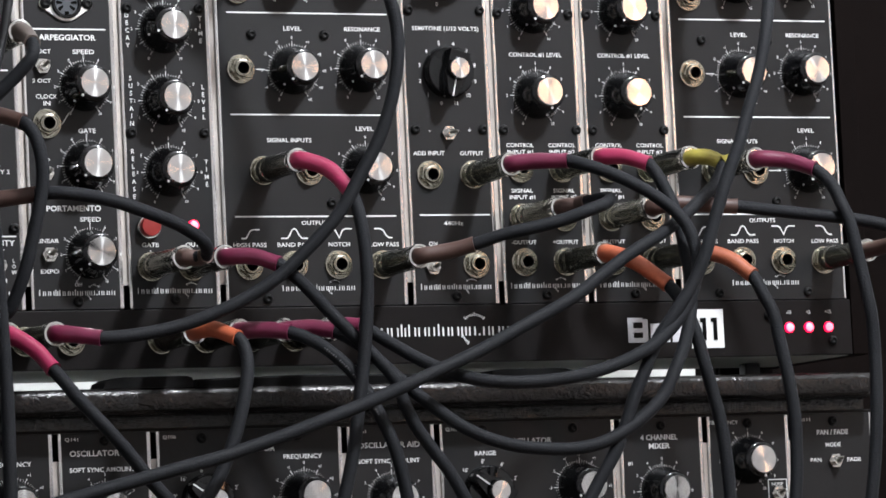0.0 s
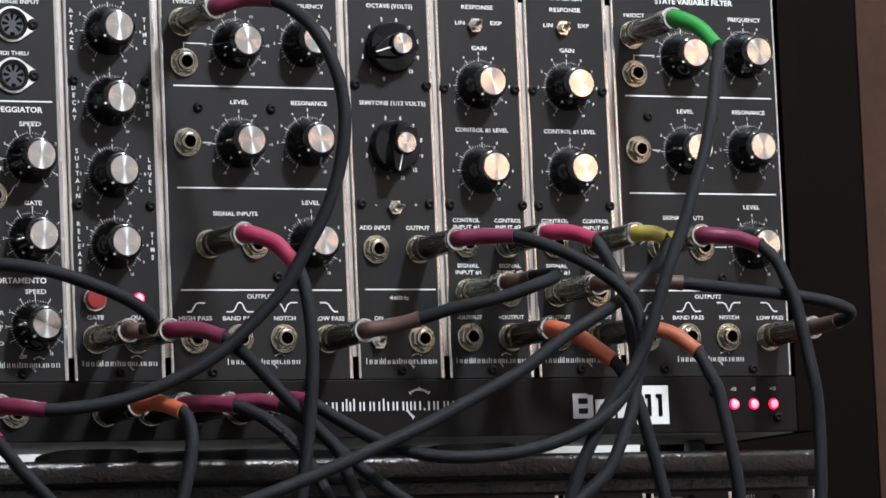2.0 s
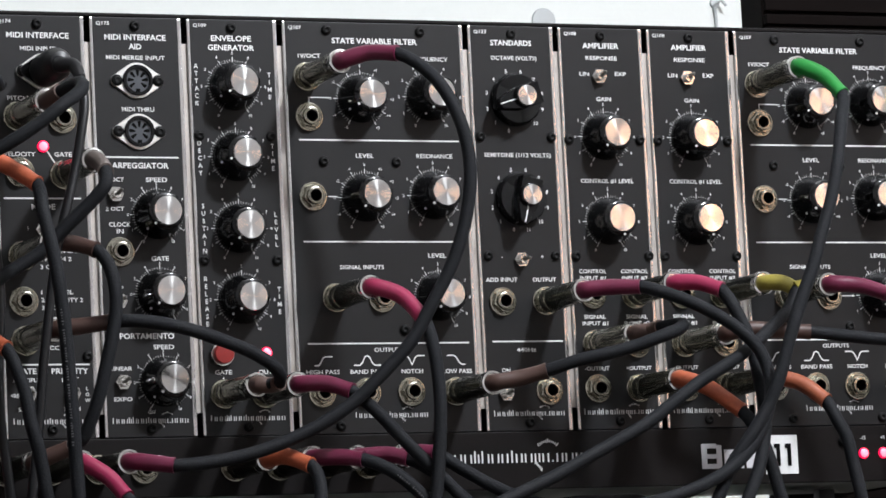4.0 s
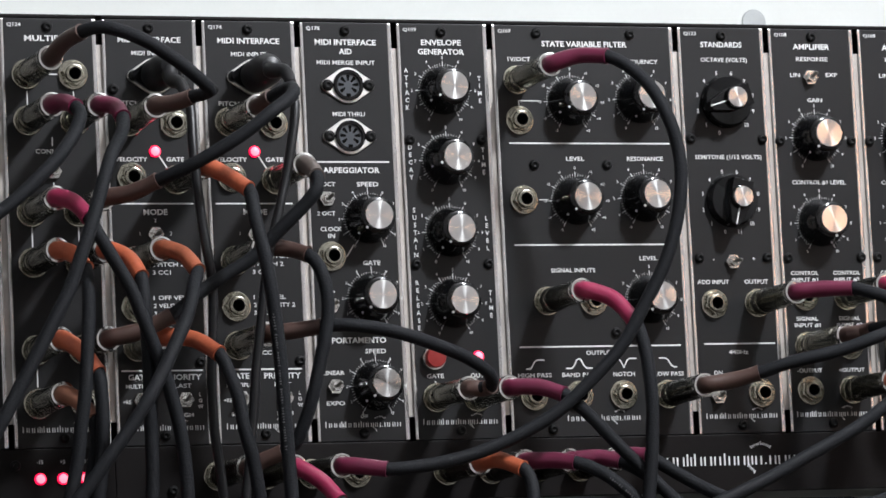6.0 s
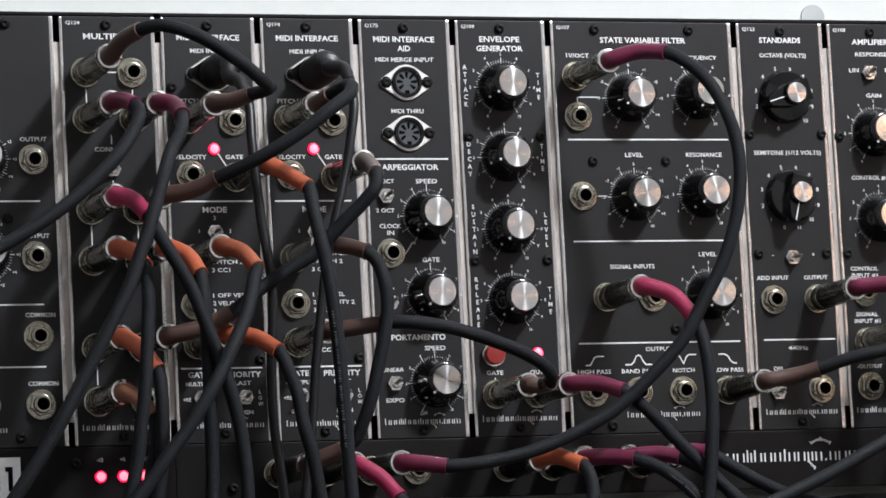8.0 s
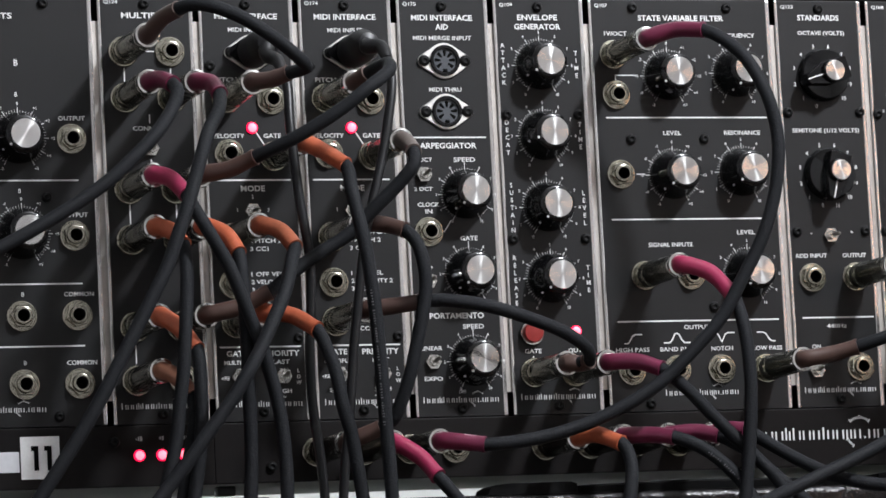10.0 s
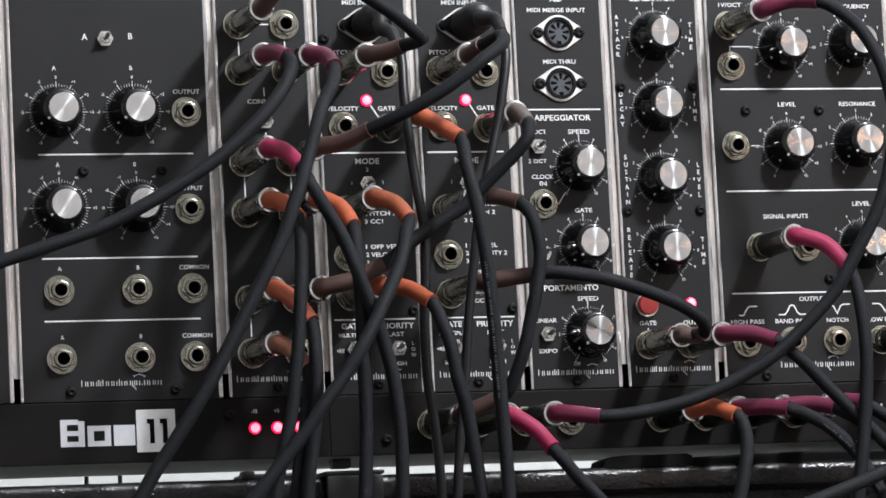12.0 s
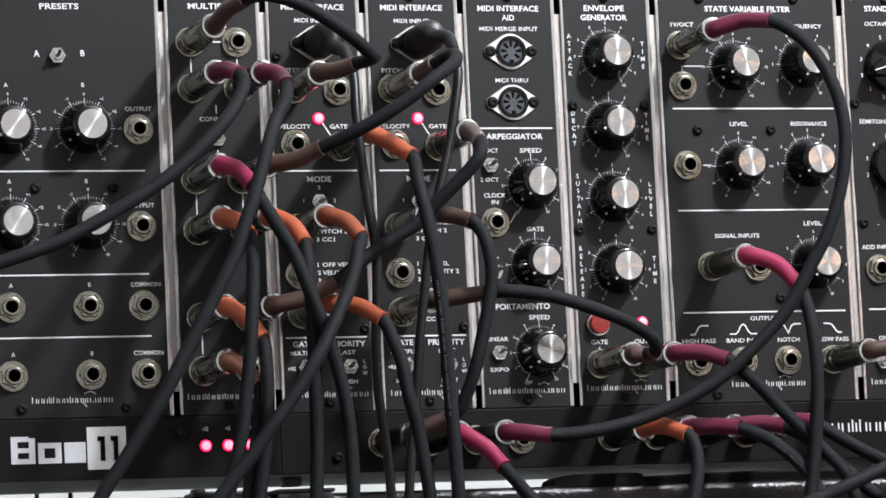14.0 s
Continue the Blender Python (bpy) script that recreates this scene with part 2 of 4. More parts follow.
def glyphs(text, weight=0.012):
    """Flat outlines of a line of text, as corners from its middle, its faces and its size."""
    key = (text, weight)
    if key not in GLYPHS:
        data = bpy.data.curves.new("print", "FONT")
        data.body, data.size, data.resolution_u, data.offset = text, 1.0, 2, weight
        data.align_x = "CENTER"
        ob = bpy.data.objects.new("print", data)
        me = ob.to_mesh()
        co = np.array([v.co[:] for v in me.vertices])
        fs = [tuple(p.vertices) for p in me.polygons]
        ob.to_mesh_clear()
        bpy.data.objects.remove(ob)
        lo, hi = co.min(0), co.max(0)
        co[:, 0] -= (lo[0] + hi[0]) / 2
        GLYPHS[key] = (co, fs, hi[0] - lo[0])
    return GLYPHS[key]


class Legend:
    """The ink printed on one panel: every word, rule, dial and mark is a part of its own."""

    def __init__(self):
        self.v, self.f, self.bits, self.depth = [], [], [], 0

    def close(self, name):
        if self.depth == 0 and self.f:
            self.bits.append((name, self.v, self.f))
            self.v, self.f = [], []
        return self

    def text(self, s, x, z, cap=2.4, width=None, upright=False):
        if upright:
            self.depth += 1
            for i, c in enumerate(s):
                self.text(c, x, z + (len(s) - 1) * 2.0 - i * 4.0, cap)
            self.depth -= 1
            return self.close("lettering")
        co, fs, w = glyphs(s, 0.021 if cap > 2.7 else 0.013)
        k = cap / 0.72
        kx = width / w if width else k * 0.95
        n = len(self.v)
        self.v += [(x + c[0] * kx, -0.2, z + (c[1] - 0.36) * k) for c in co]
        self.f += [tuple(n + i for i in f) for f in fs]
        return self.close("lettering")

    def stroke(self, pts, width=0.7):
        """One ribbon along the points, mitred at its bends."""
        n, last, w = len(self.v), len(pts) - 1, width / 2
        for i, (x, z) in enumerate(pts):
            ways = []
            for p, q in ((max(i - 1, 0), max(i, 1)), (min(i, last - 1), min(i + 1, last))):
                dx, dz = pts[q][0] - pts[p][0], pts[q][1] - pts[p][1]
                ways.append((dx / math.hypot(dx, dz), dz / math.hypot(dx, dz)))
            ux, uz = ways[0][0] + ways[1][0], ways[0][1] + ways[1][1]
            k = w * 2 / max(ux * ux + uz * uz, 1.0)
            self.v += [(x - uz * k, -0.2, z + ux * k), (x + uz * k, -0.2, z - ux * k)]
        self.f += [(n + 2 * i, n + 2 * i + 1, n + 2 * i + 3, n + 2 * i + 2) for i in range(last)]
        return self.close("printed_line")

    def block(self, x0, z0, x1, z1):
        n = len(self.v)
        self.v += [(x0, -0.2, z0), (x1, -0.2, z0), (x1, -0.2, z1), (x0, -0.2, z1)]
        self.f.append((n, n + 1, n + 2, n + 3))

    def dial(self, x, z, labels="0 1 2 3 4 5 6 7 8 9 10", start=240, step=-30, minor=5, r=13.4, cap=1.6, gap=4.6):
        names = labels.split()
        self.depth += 1
        for i, s in enumerate(names):
            a = radians(start + step * i)
            self.text(s, x + (r + gap) * math.cos(a), z + (r + gap) * math.sin(a), cap)
            for k in range(minor if i < len(names) - 1 else min(minor, 1)):
                a = radians(start + step * (i + k / minor))
                out = r + (2.5 if k == 0 else 1.3)
                self.stroke([(x + r * math.cos(a), z + r * math.sin(a)), (x + out * math.cos(a), z + out * math.sin(a))], 0.17 if k else 0.36)
        self.depth -= 1
        return self.close("dial_scale")

    def wordmark(self, x, z, width, height):
        """A maker's mark as a row of plain thin bars beside two short arcs of ticks."""
        self.depth += 1
        slots = (1.0, 0.9, 0.9, 0.6, 0.9, 0.9, 0.8, 0.35, 0.8, 0.9, 0.65, 0.8, 0.35, 0.8, 0.95, 1.4)
        gap, low = 0.26, z - 0.5 * height
        k, at, t = width / (sum(slots) + gap * (len(slots) - 1)), x - width / 2, 0.14 * height
        for i, w in enumerate(slots):
            x0, x1 = at, at + w * k
            tall = low + height * (0.98 if i in (0, 3, 4, 7) else 0.16 if i == 12 else 0.72)
            spots = ((x0 + x1 - t) / 2,) if w < 0.5 else (x0, x1 - t) if w < 1.2 else (x0, (x0 + x1 - t) / 2, x1 - t)
            for j, x2 in enumerate(spots):
                self.block(x2, low, x2 + t, tall if j == 0 else min(tall, low + 0.72 * height))
            at += (w + gap) * k
        cx, r0 = x + width * 0.225, height * 1.12
        for lo, hi, count in ((48, 132, 11), (206, 240, 6)):
            for i in range(count):
                a = radians(lo + (hi - lo) * i / (count - 1))
                r1 = r0 * (1.26 if i % 5 == 0 else 1.17)
                self.stroke([(cx + r0 * math.cos(a), z + r0 * math.sin(a)), (cx + r1 * math.cos(a), z + r1 * math.sin(a))], height * 0.085)
        self.depth -= 1
        return self.close("maker_mark")

    def done(self, parent, material=None, lift=0.0):
        for name, v, f in self.bits:
            ob = put(name, mesh_of(name, v, f, material or INK), parent, 0, lift, 0)
            if name == "dial_scale":
                tagged(ob, "white printed ticks and numbers", kind="stuff")
            if name == "maker_mark":
                tagged(ob, "white printed maker's mark", kind="stuff")


# ---- shared meshes of small fittings ----
KNOB_CAP = lathe("knob_cap", [(7.8, 16.2), (7.8, 17.6), (7.45, 18.05), (0.05, 18.05)], SPUN, 40)
KNOB_DOT = lathe("pointer_dot", [(0.7, 0.0), (0.7, 0.45)], INK, 10)
KNOB_DOT_LOW = lathe("pointer_dot", [(0.6, 0.0), (0.6, 0.25)], SILVER, 10)
SWITCH_BODY = lathe("knob_body", [(14.6, 0.4), (14.7, 1.5), (14.2, 4.5), (13.2, 6.0), (9.4, 6.6), (6.6, 7.0), (6.3, 16.5), (6.0, 17.2)], BLACK, 40)
SWITCH_CAP = lathe("knob_cap", [(5.7, 16.6), (5.7, 17.6), (5.35, 18.05), (0.05, 18.05)], SPUN, 32)
POINTER = prism("pointer_wing", hull([(-14.8, -2.6), (-15.6, 0.0), (-14.8, 2.6), (-3.0, 6.4), (10.0, 6.0), (10.0, -6.0), (-3.0, -6.4)]), -5.5, -14.5, BLACK)
POINTER_LINE = prism("pointer_line", [(-15.3, -0.36), (-15.3, 0.36), (-5.6, 0.36), (-5.6, -0.36)], -14.3, -14.9, INK, False)
JACK_WASHER = lathe("washer", [(7.9, 0.0), (7.9, 0.8), (7.6, 1.1), (7.1, 1.15), (6.9, 0.75), (6.5, 0.75), (6.4, 1.1), (4.9, 1.15)], NICKEL, 32, cap=False)
JACK_NUT = lathe("hex_nut", [(6.4, 1.0), (6.4, 3.0), (5.9, 3.4), (4.6, 3.4)], NICKEL, flat=6, phase=0.3, cap=False)
JACK_BUSH = lathe("bushing", [(4.8, 1.0), (4.8, 4.7), (4.6, 5.2), (4.3, 5.3), (4.1, 4.95), (3.8, 4.95), (3.7, 5.3), (3.3, 5.3), (3.2, 5.0), (3.2, 0.2)], NICKEL, 28, cap=False)
JACK_HOLE = lathe("socket_hole", [(3.18, 5.1), (3.18, 0.3)], HOLE, 24)
TOGGLE_NUT = lathe("hex_nut", [(4.5, 0.0), (4.5, 1.8), (4.1, 2.1), (2.7, 2.1)], BRIGHT, flat=6, cap=False)
TOGGLE_BUSH = lathe("bushing", [(2.7, 0.5), (2.7, 4.2), (2.4, 4.5), (2.0, 4.5), (1.9, 2.2)], BRIGHT, 20)
SCREW_HEAD = lathe("screw", [(2.7, 0.0), (2.75, 0.7), (2.4, 1.4), (1.8, 1.8), (1.3, 1.9), (1.1, 1.3), (0.1, 0.9)], SCREW, 20)
FLANGE_SCREW = lathe("flange_screw", [(3.1, 0.0), (3.0, 0.6), (2.3, 1.2), (1.4, 1.5), (1.2, 1.0), (0.1, 0.8)], SCREW, 20)
# glowing disc wider than the lens, drawn as the lamp's halo
LED_BASE = lathe("led_halo", [(3.1, 0.0), (3.1, 0.5), (2.9, 0.9), (2.3, 1.2)], LED_HALO, 20)
LED_TOP = lathe("led_lens", [(2.5, 0.9), (2.3, 1.5), (1.8, 2.0), (1.0, 2.3), (0.05, 2.4)], LED_CORE, 18)
BUTTON_RING = lathe("button_collar", [(6.6, 0.0), (6.6, 2.2), (6.2, 2.6), (5.6, 2.6)], BRIGHT, 32)
BUTTON_TOP = lathe("button_top", [(5.4, 1.0), (5.4, 5.0), (5.0, 5.6), (0.05, 5.9)], RED_BTN, 28)
DIN_OUT = [(9.6 * math.cos(a), 9.6 * math.sin(a)) for a in [i * math.pi / 18 for i in range(36)]]
DIN_OUT += [(s * 11.4 + 3.3 * math.cos(a), 3.3 * math.sin(a)) for s in (-1, 1) for a in [i * math.pi / 8 for i in range(16)]]
DIN_FLANGE = prism("socket_flange", hull([(round(x, 4), round(z, 4)) for x, z in DIN_OUT]), 0.0, -1.3, FLANGE)
DIN_RING = lathe("socket_ring", [(8.3, 0.5), (8.3, 2.4), (7.9, 2.8), (6.5, 2.8), (6.4, 1.5)], BLACK, 32)
DIN_INSERT = lathe("socket_insert", [(6.35, 1.2), (6.35, 1.7)], GREYPL, 28)
DIN_PIN = prism("pin_slot", hull([(-1.7, -0.45), (1.5, -1.05), (1.9, 0.0), (1.5, 1.05), (-1.7, 0.45)]), -1.6, -1.95, HOLE, False)
DIN_KEY = prism("key_slot", [(-1.3, -6.2), (1.3, -6.2), (1.3, -4.4), (-1.3, -4.4)], -1.6, -2.0, HOLE, False)
PLUG_SLEEVE = lathe("plug_collar", [(6.6, 5.2), (6.8, 6.0), (6.8, 11.5), (6.2, 12.5)], NICKEL, 28)


def fluted(name, profile, material, flutes=10, n=60):
    """A turned barrel with shallow lengthwise flutes on its middle part."""
    verts, faces = [], []
    for r, h, depth in profile:
        for i in range(n):
            a = 2 * math.pi * i / n
            rr = r - depth * max(0.0, math.cos(flutes * a)) ** 2
            verts.append((rr * math.cos(a), -h, rr * math.sin(a)))
    for k in range(len(profile) - 1):
        for i in range(n):
            j = (i + 1) % n
            faces.append((k * n + i, k * n + j, (k + 1) * n + j, (k + 1) * n + i))
    return mesh_of(name, verts, faces, material, True)


KNOB_BODY = fluted("knob_body", [(13.1, 0.4, 0), (13.2, 1.5, 0), (12.8, 4.0, 0), (12.0, 7.0, 0), (11.0, 10.5, 0), (10.1, 13.6, 0.0), (9.95, 15.1, 0.2), (9.6, 15.75, 0.15), (9.0, 16.05, 0.05), (8.4, 16.25, 0.0), (7.6, 16.4, 0.0)], BLACK, 16, 128)
PLUG_BARREL = fluted("plug_barrel", [(6.1, 11.8, 0), (6.5, 13.5, 0), (6.5, 16, 0), (6.45, 18, 0.5), (6.3, 36, 0.5), (6.2, 38.5, 0), (6.0, 44, 0), (5.9, 47, 0)], BARREL)
PLUG_RING = lathe("plug_ring", [(6.0, 46.5), (6.5, 47.0), (6.6, 50.0), (6.3, 51.2), (5.3, 51.4), (5.0, 50.6)], BRIGHT, 28)


def knob(parent, x, z, pointer=205.0):
    body = put("knob", KNOB_BODY, parent, x, 0, z, label="black plastic knob with silver cap")
    put("knob_cap", KNOB_CAP, body, label="spun aluminium cap")
    put("pointer_dot", KNOB_DOT, body, 9.1 * math.cos(radians(pointer)), -15.85, 9.1 * math.sin(radians(pointer)))
    put("pointer_dot", KNOB_DOT_LOW, body, 12.0 * math.cos(radians(pointer)), -8.2, 12.0 * math.sin(radians(pointer)))


def switch_knob(parent, x, z, pointer):
    body = put("rotary_knob", SWITCH_BODY, parent, x, 0, z, pointer - 180, "black pointer knob with silver cap")
    put("pointer_wing", POINTER, body)
    put("pointer_line", POINTER_LINE, body)
    put("knob_cap", SWITCH_CAP, body, label="spun aluminium cap")


def jack(parent, x, z, turn=0.0):
    washer = put("jack_socket", JACK_WASHER, parent, x, 0, z, turn, "nickel quarter-inch jack socket")
    put("hex_nut", JACK_NUT, washer)
    put("bushing", JACK_BUSH, washer)
    put("socket_hole", JACK_HOLE, washer)


def toggle(parent, x, z, tilt=(0.0, 1.0)):
    nut = put("toggle_switch", TOGGLE_NUT, parent, x, 0, z, label="chrome mini toggle switch")
    put("bushing", TOGGLE_BUSH, nut)
    end = Vector((tilt[0] * 2.0, -9.6, tilt[1] * 2.0))
    line = [Vector((0, -4, 0)).lerp(end, i / 12) for i in range(13)]
    put("lever", tube("lever", line, lambda t: 0.95 * (1.03 - max(0.0, (t - 0.75) / 0.25) ** 2) ** 0.5, LEVER, 12), nut)


def screw(parent, *spots):
    for x, z in spots:
        put("screw", SCREW_HEAD, parent, x, 0, z, 17 * x)


def led(parent, x, z):
    base = put("led", LED_BASE, parent, x, 0, z, label="lit red indicator lamp")
    put("led_lens", LED_TOP, base)


def din(parent, x, z):
    flange = put("din_socket", DIN_FLANGE, parent, x, 0, z, label="round five-pin socket in a nickel flange")
    put("socket_ring", DIN_RING, flange)
    put("socket_insert", DIN_INSERT, flange)
    for i in range(7):
        a = -38 + i * 256 / 6
        put("pin_slot", DIN_PIN, flange, 3.9 * math.cos(radians(a)), 0, 3.9 * math.sin(radians(a)), a)
    put("key_slot", DIN_KEY, flange)
    for x in (-11.4, 11.4):
        put("flange_screw", FLANGE_SCREW, flange, x, -1.2, 0, 31 + 5 * x)


def module(k, units, label, z=0.0, shift=0.0, height=H, code=None):
    """A blank front panel with bright edges; returns the thing and its legend."""
    w = units * P
    m = thing("synthesizer_module", label, "synthesizer module", k * P + shift, 0, z, "modules of the synthesizer")
    part("front_panel", box_bm(3.3, w - 3.8, 0.0, 3.0, 0.0, height, 0.25), PANEL, m)
    part("edge_strip", box_bm(1.6, 3.3, 0.05, 3.0, 0.0, height, 0.5), ALU, m, "bare aluminium panel edge")
    part("edge_strip", box_bm(w - 3.8, w - (2.5 if k + units == 11 else 1.6), 0.05, 3.0, 0.0, height, 0.5), ALU, m, "bare aluminium panel edge")
    ink = Legend()
    if code:
        ink.text(code, 8.8, 219.0 + (height - H), 1.9, 7.4)
    return m, ink


# ---- room ----
def slab(name, x0, x1, y0, y1, z0, z1, material, label, category="", bevel=0.0):
    ob = new(name, bm_mesh(name, box_bm(x0, x1, y0, y1, z0, z1, bevel), material))
    return tagged(ob, label, category or name.split("_")[0], "", "structure")


BACK = 640
slab("floor", -2600, 2200, -3800, 740, -60, 0, FLOORM, "brown wooden floor boards")
slab("ceiling", -2600, 2200, -3800, 740, 2500, 2560, GREYW, "plain light grey ceiling")
slab("wall_north", -2600, 2200, BACK, BACK + 100, 0, 2500, WALLP, "white painted wall behind the synthesizer")
slab("wall_south", -2600, 2200, -3900, -3800, 0, 2500, GREYW, "plain light grey wall")
slab("wall_west", -2700, -2600, -3800, 740, 0, 2500, GREYW, "plain light grey wall")
slab("wall_east", 2200, 2300, -3800, 740, 0, 2500, GREYW, "plain light grey wall")


# ---- cabinets ----
def cabinet(name, label, x0, z_low, z_high, fascia_low, units=11, depth=118.0):
    c = thing(name, label, "synthesizer cabinet", x0, 0, z_low)
    w, h = units * P, z_high - z_low
    part("case_back", box_bm(0, w, depth - 12, depth, 4.2, h), FASCIA, c)
    part("case_top", box_bm(-2, w + 2, 0.0, depth, h, h + 1.7, 0.3), FASCIA, c)
    part("case_bottom", box_bm(0, w, 6.2, depth, -0.2, 4), GREYB, c, "bare grey underside board")
    part("case_side", box_bm(-0.2, 1.2, 6.2, depth - 12.2, 4.2, h), FASCIA, c)
    part("case_side", box_bm(w - 1.2, w + 0.2, 6.2, depth - 12.2, 4.2, h), FASCIA, c)
    part("mounting_rail", box_bm(0, w, 5.5, 12, h - 224 - 2, h - 208), RAIL, c)
    part("mounting_rail", box_bm(0, w, 5.5, 12, fascia_low - 6, fascia_low + 14), RAIL, c)
    # added near-black sheet behind the rails that keeps the gaps between modules dark
    part("dark_backing", box_bm(0, w, 14, 16, 4, h), HOLE, c)
    return c


LOW = 11.3  # the lower cabinet stands this far to the right
upper = cabinet("synthesizer_cabinet", "black wooden cabinet holding a row of eleven module units", 0, -31.5, 222.8, 31.5, depth=97.0)
left = cabinet("synthesizer_cabinet", "black wooden cabinet beside it, holding more modules", -11 * P, -31.5, 222.8, 31.5, depth=97.0)
tagged(upper, group="synthesizer cabinets"), tagged(left, group="synthesizer cabinets")
for case, x0 in ((upper, 0), (left, -11 * P)):
    part("fascia", box_bm(0.1, 11 * P - 0.1, 0.4, 6.0, 0.0, 31.0, 0.4), FASCIA, case, "black lower fascia strip")
    for k in range(0, 12):
        if 0 < k < 11 or case is upper and k == 0:
            part("filler_strip", box_bm(k * P - 1.5, k * P + 1.5, 1.6, 4.0, 31.5 + 12.5, 31.5 + 209.0), FILLER, case, "grey metal filler between modules")
part("side_cheek", box_bm(11 * P + 1.4, 11 * P + 13, 2.0, 118, 0, 254, 0.8), CHEEK, upper, "dark stained wooden cheek")

low = cabinet("synthesizer_cabinet", "black vinyl-covered lower cabinet with oscillator modules", LOW, -288.0 - 31.5, -64.5, 31.5)
tagged(low, group="synthesizer cabinets")
for k in range(1, 11):
    part("filler_strip", box_bm(k * P - 1.5, k * P + 1.5, 1.6, 4.0, 31.5 + 12.5, 31.5 + 209.0), FILLER, low, "grey metal filler between modules")
left_low = cabinet("synthesizer_cabinet", "black vinyl-covered lower cabinet, mostly hidden by cables", LOW - 11 * P - 4, -288.0 - 31.5, -64.5, 31.5)
tagged(left_low, group="synthesizer cabinets")
for case, x0, x1 in ((low, -6.0, 11 * P - 6), (left_low, -6.0, 11 * P - 2)):
    prof = [(84, 276.8)]
    for a in range(0, 91, 15):
        prof.append((-20 + 4.5 - 4.5 * math.sin(radians(a)), 276.8 - 4.5 + 4.5 * math.cos(radians(a))))
    prof += [(-20.2, 268.0), (-19.6, 265.2), (-17.5, 263.6), (-12, 263.0), (1.0, 262.6), (1.2, 254.4), (84, 254.4)]
    verts, faces, n = [], [], len(prof)
    steps = 60
    for i in range(steps + 1):
        x = x0 + (x1 - x0) * i / steps
        wob = 0.5 * noise.noise((x * 0.02, 3.1, 0.0))
        verts += [(x, y + (wob if y < 0 else 0), z + 0.5 * wob) for y, z in prof]
    for i in range(steps):
        for j in range(n):
            faces.append((i * n + j, (i + 1) * n + j, (i + 1) * n + (j + 1) % n, i * n + (j + 1) % n))
    faces += [tuple(range(n)), tuple(range(steps * n, (steps + 1) * n))[::-1]]
    put("padded_edge", mesh_of("padded_edge", verts, faces, VINYL, True), case, label="shiny black rolled vinyl edge")

stand = thing("synthesizer_stand", "black metal stand under the cabinets", "stand", 0, 0, -1050)
part("base_frame", box_bm(-600, 620, 0, 180, 0, 690, 4), GEAR, stand)

for x, y, z in ((9.9, 20, -36.8), (-400, 62, -42.7), (560, 62, -42.7)):
    f = thing("rubber_foot", "black rubber foot under the cabinet", "rubber foot", x, y, z, "rubber feet")
    part("foot_pad", box_bm(-5.0, 5.0, -4, 4, 0, -31.7 - z, 1.2), GEAR, f, smooth=True)
carry = thing("carry_handle", "flat black carry handle with two raised end caps", "handle", 141, 0, -42.7)
for x0, slope, far in ((0.0, 5.5, 0.4), (221.0, 0.8, 4.2)):
    line = [(x0, 0.1), (x0 + 0.3 * slope, 3.6), (x0 + slope, 5.3), (x0 + slope + 6, 5.9), (x0 + 50 - far - 3, 6.0), (x0 + 50 - 0.4 * far, 4.8), (x0 + 50, 0.1)]
    put("end_cap", prism("end_cap", line, 6.0, -16.0, HANDLE, False), carry)
strip = smooth_line([(52, -9, 4.0), (70, -9, 4.5), (110, -9, 5.2), (150, -9, 4.9), (180, -9, 4.2), (219, -9, 3.8)], 4)
verts, faces = [], []
for p in strip:
    verts += [(p.x, y, z) for y, z in ((-14, 0.2), (-15, p.z - 1.0), (-14, p.z), (4, p.z), (5, p.z - 1.0), (4, 0.2))]
for i in range(len(strip) - 1):
    faces += [(6 * i + j, 6 * i + 6 + j, 6 * i + 6 + (j + 1) % 6, 6 * i + (j + 1) % 6) for j in range(6)]
faces += [tuple(range(6)), tuple(range(len(verts) - 6, len(verts)))[::-1]]
put("grip", mesh_of("grip", verts, faces, HANDLE), carry)
hinge = thing("hinge_strap", "grey-black vinyl strap joining the two lower cabinets", "strap", -10, 0, -110)
part("strap_band", box_bm(0, 19, -27, -23.5, 0, 52.9, 1.2), GEAR, hinge, smooth=True)
part("strap_plate", box_bm(-0.5, 29.2, -28, -24, 53, 67, 1.5), GEAR, hinge, smooth=True)
part("strap_fold", box_bm(-1, 30, -28, 8, 67.2, 69.2, 0.8), GEAR, hinge, smooth=True)
flap = thing("vinyl_flap", "folded flap of black vinyl on the cabinet edge", "vinyl flap", -51, 0, -42.7)
part("flap_fold", box_bm(0, 27, -16, 6, 0.1, 2.4, 1.0), GEAR, flap, smooth=True)
part("flap_corner", box_bm(-0.5, 6, -17.5, -8, 0.1, 4.0, 1.5), GEAR, flap, smooth=True)

# things round the cabinets
post = thing("wooden_post", "brown wooden upright beside the dark cupboard", "post", 717, 122, -1050)
part("upright", box_bm(0, 27, 0, 60, 0, 1500, 1.0), OAK, post)
cupboard = thing("dark_cupboard", "shallow dark brown cupboard standing behind the cabinets", "cupboard", 570.5, 122, -1050)
part("cupboard_body", box_bm(0, 145.6, 2, 30, 0, 1506, 1.0), CHEEK, cupboard)
part("ledge", box_bm(0.4, 145.4, -3, 1.8, 1300, 1306, 0.6), CHEEK, cupboard)
part("drawer_front", box_bm(1.0, 144.8, -1, 1.8, 1308.5, 1496, 0.6), CHEEK, cupboard, "black drawer front")
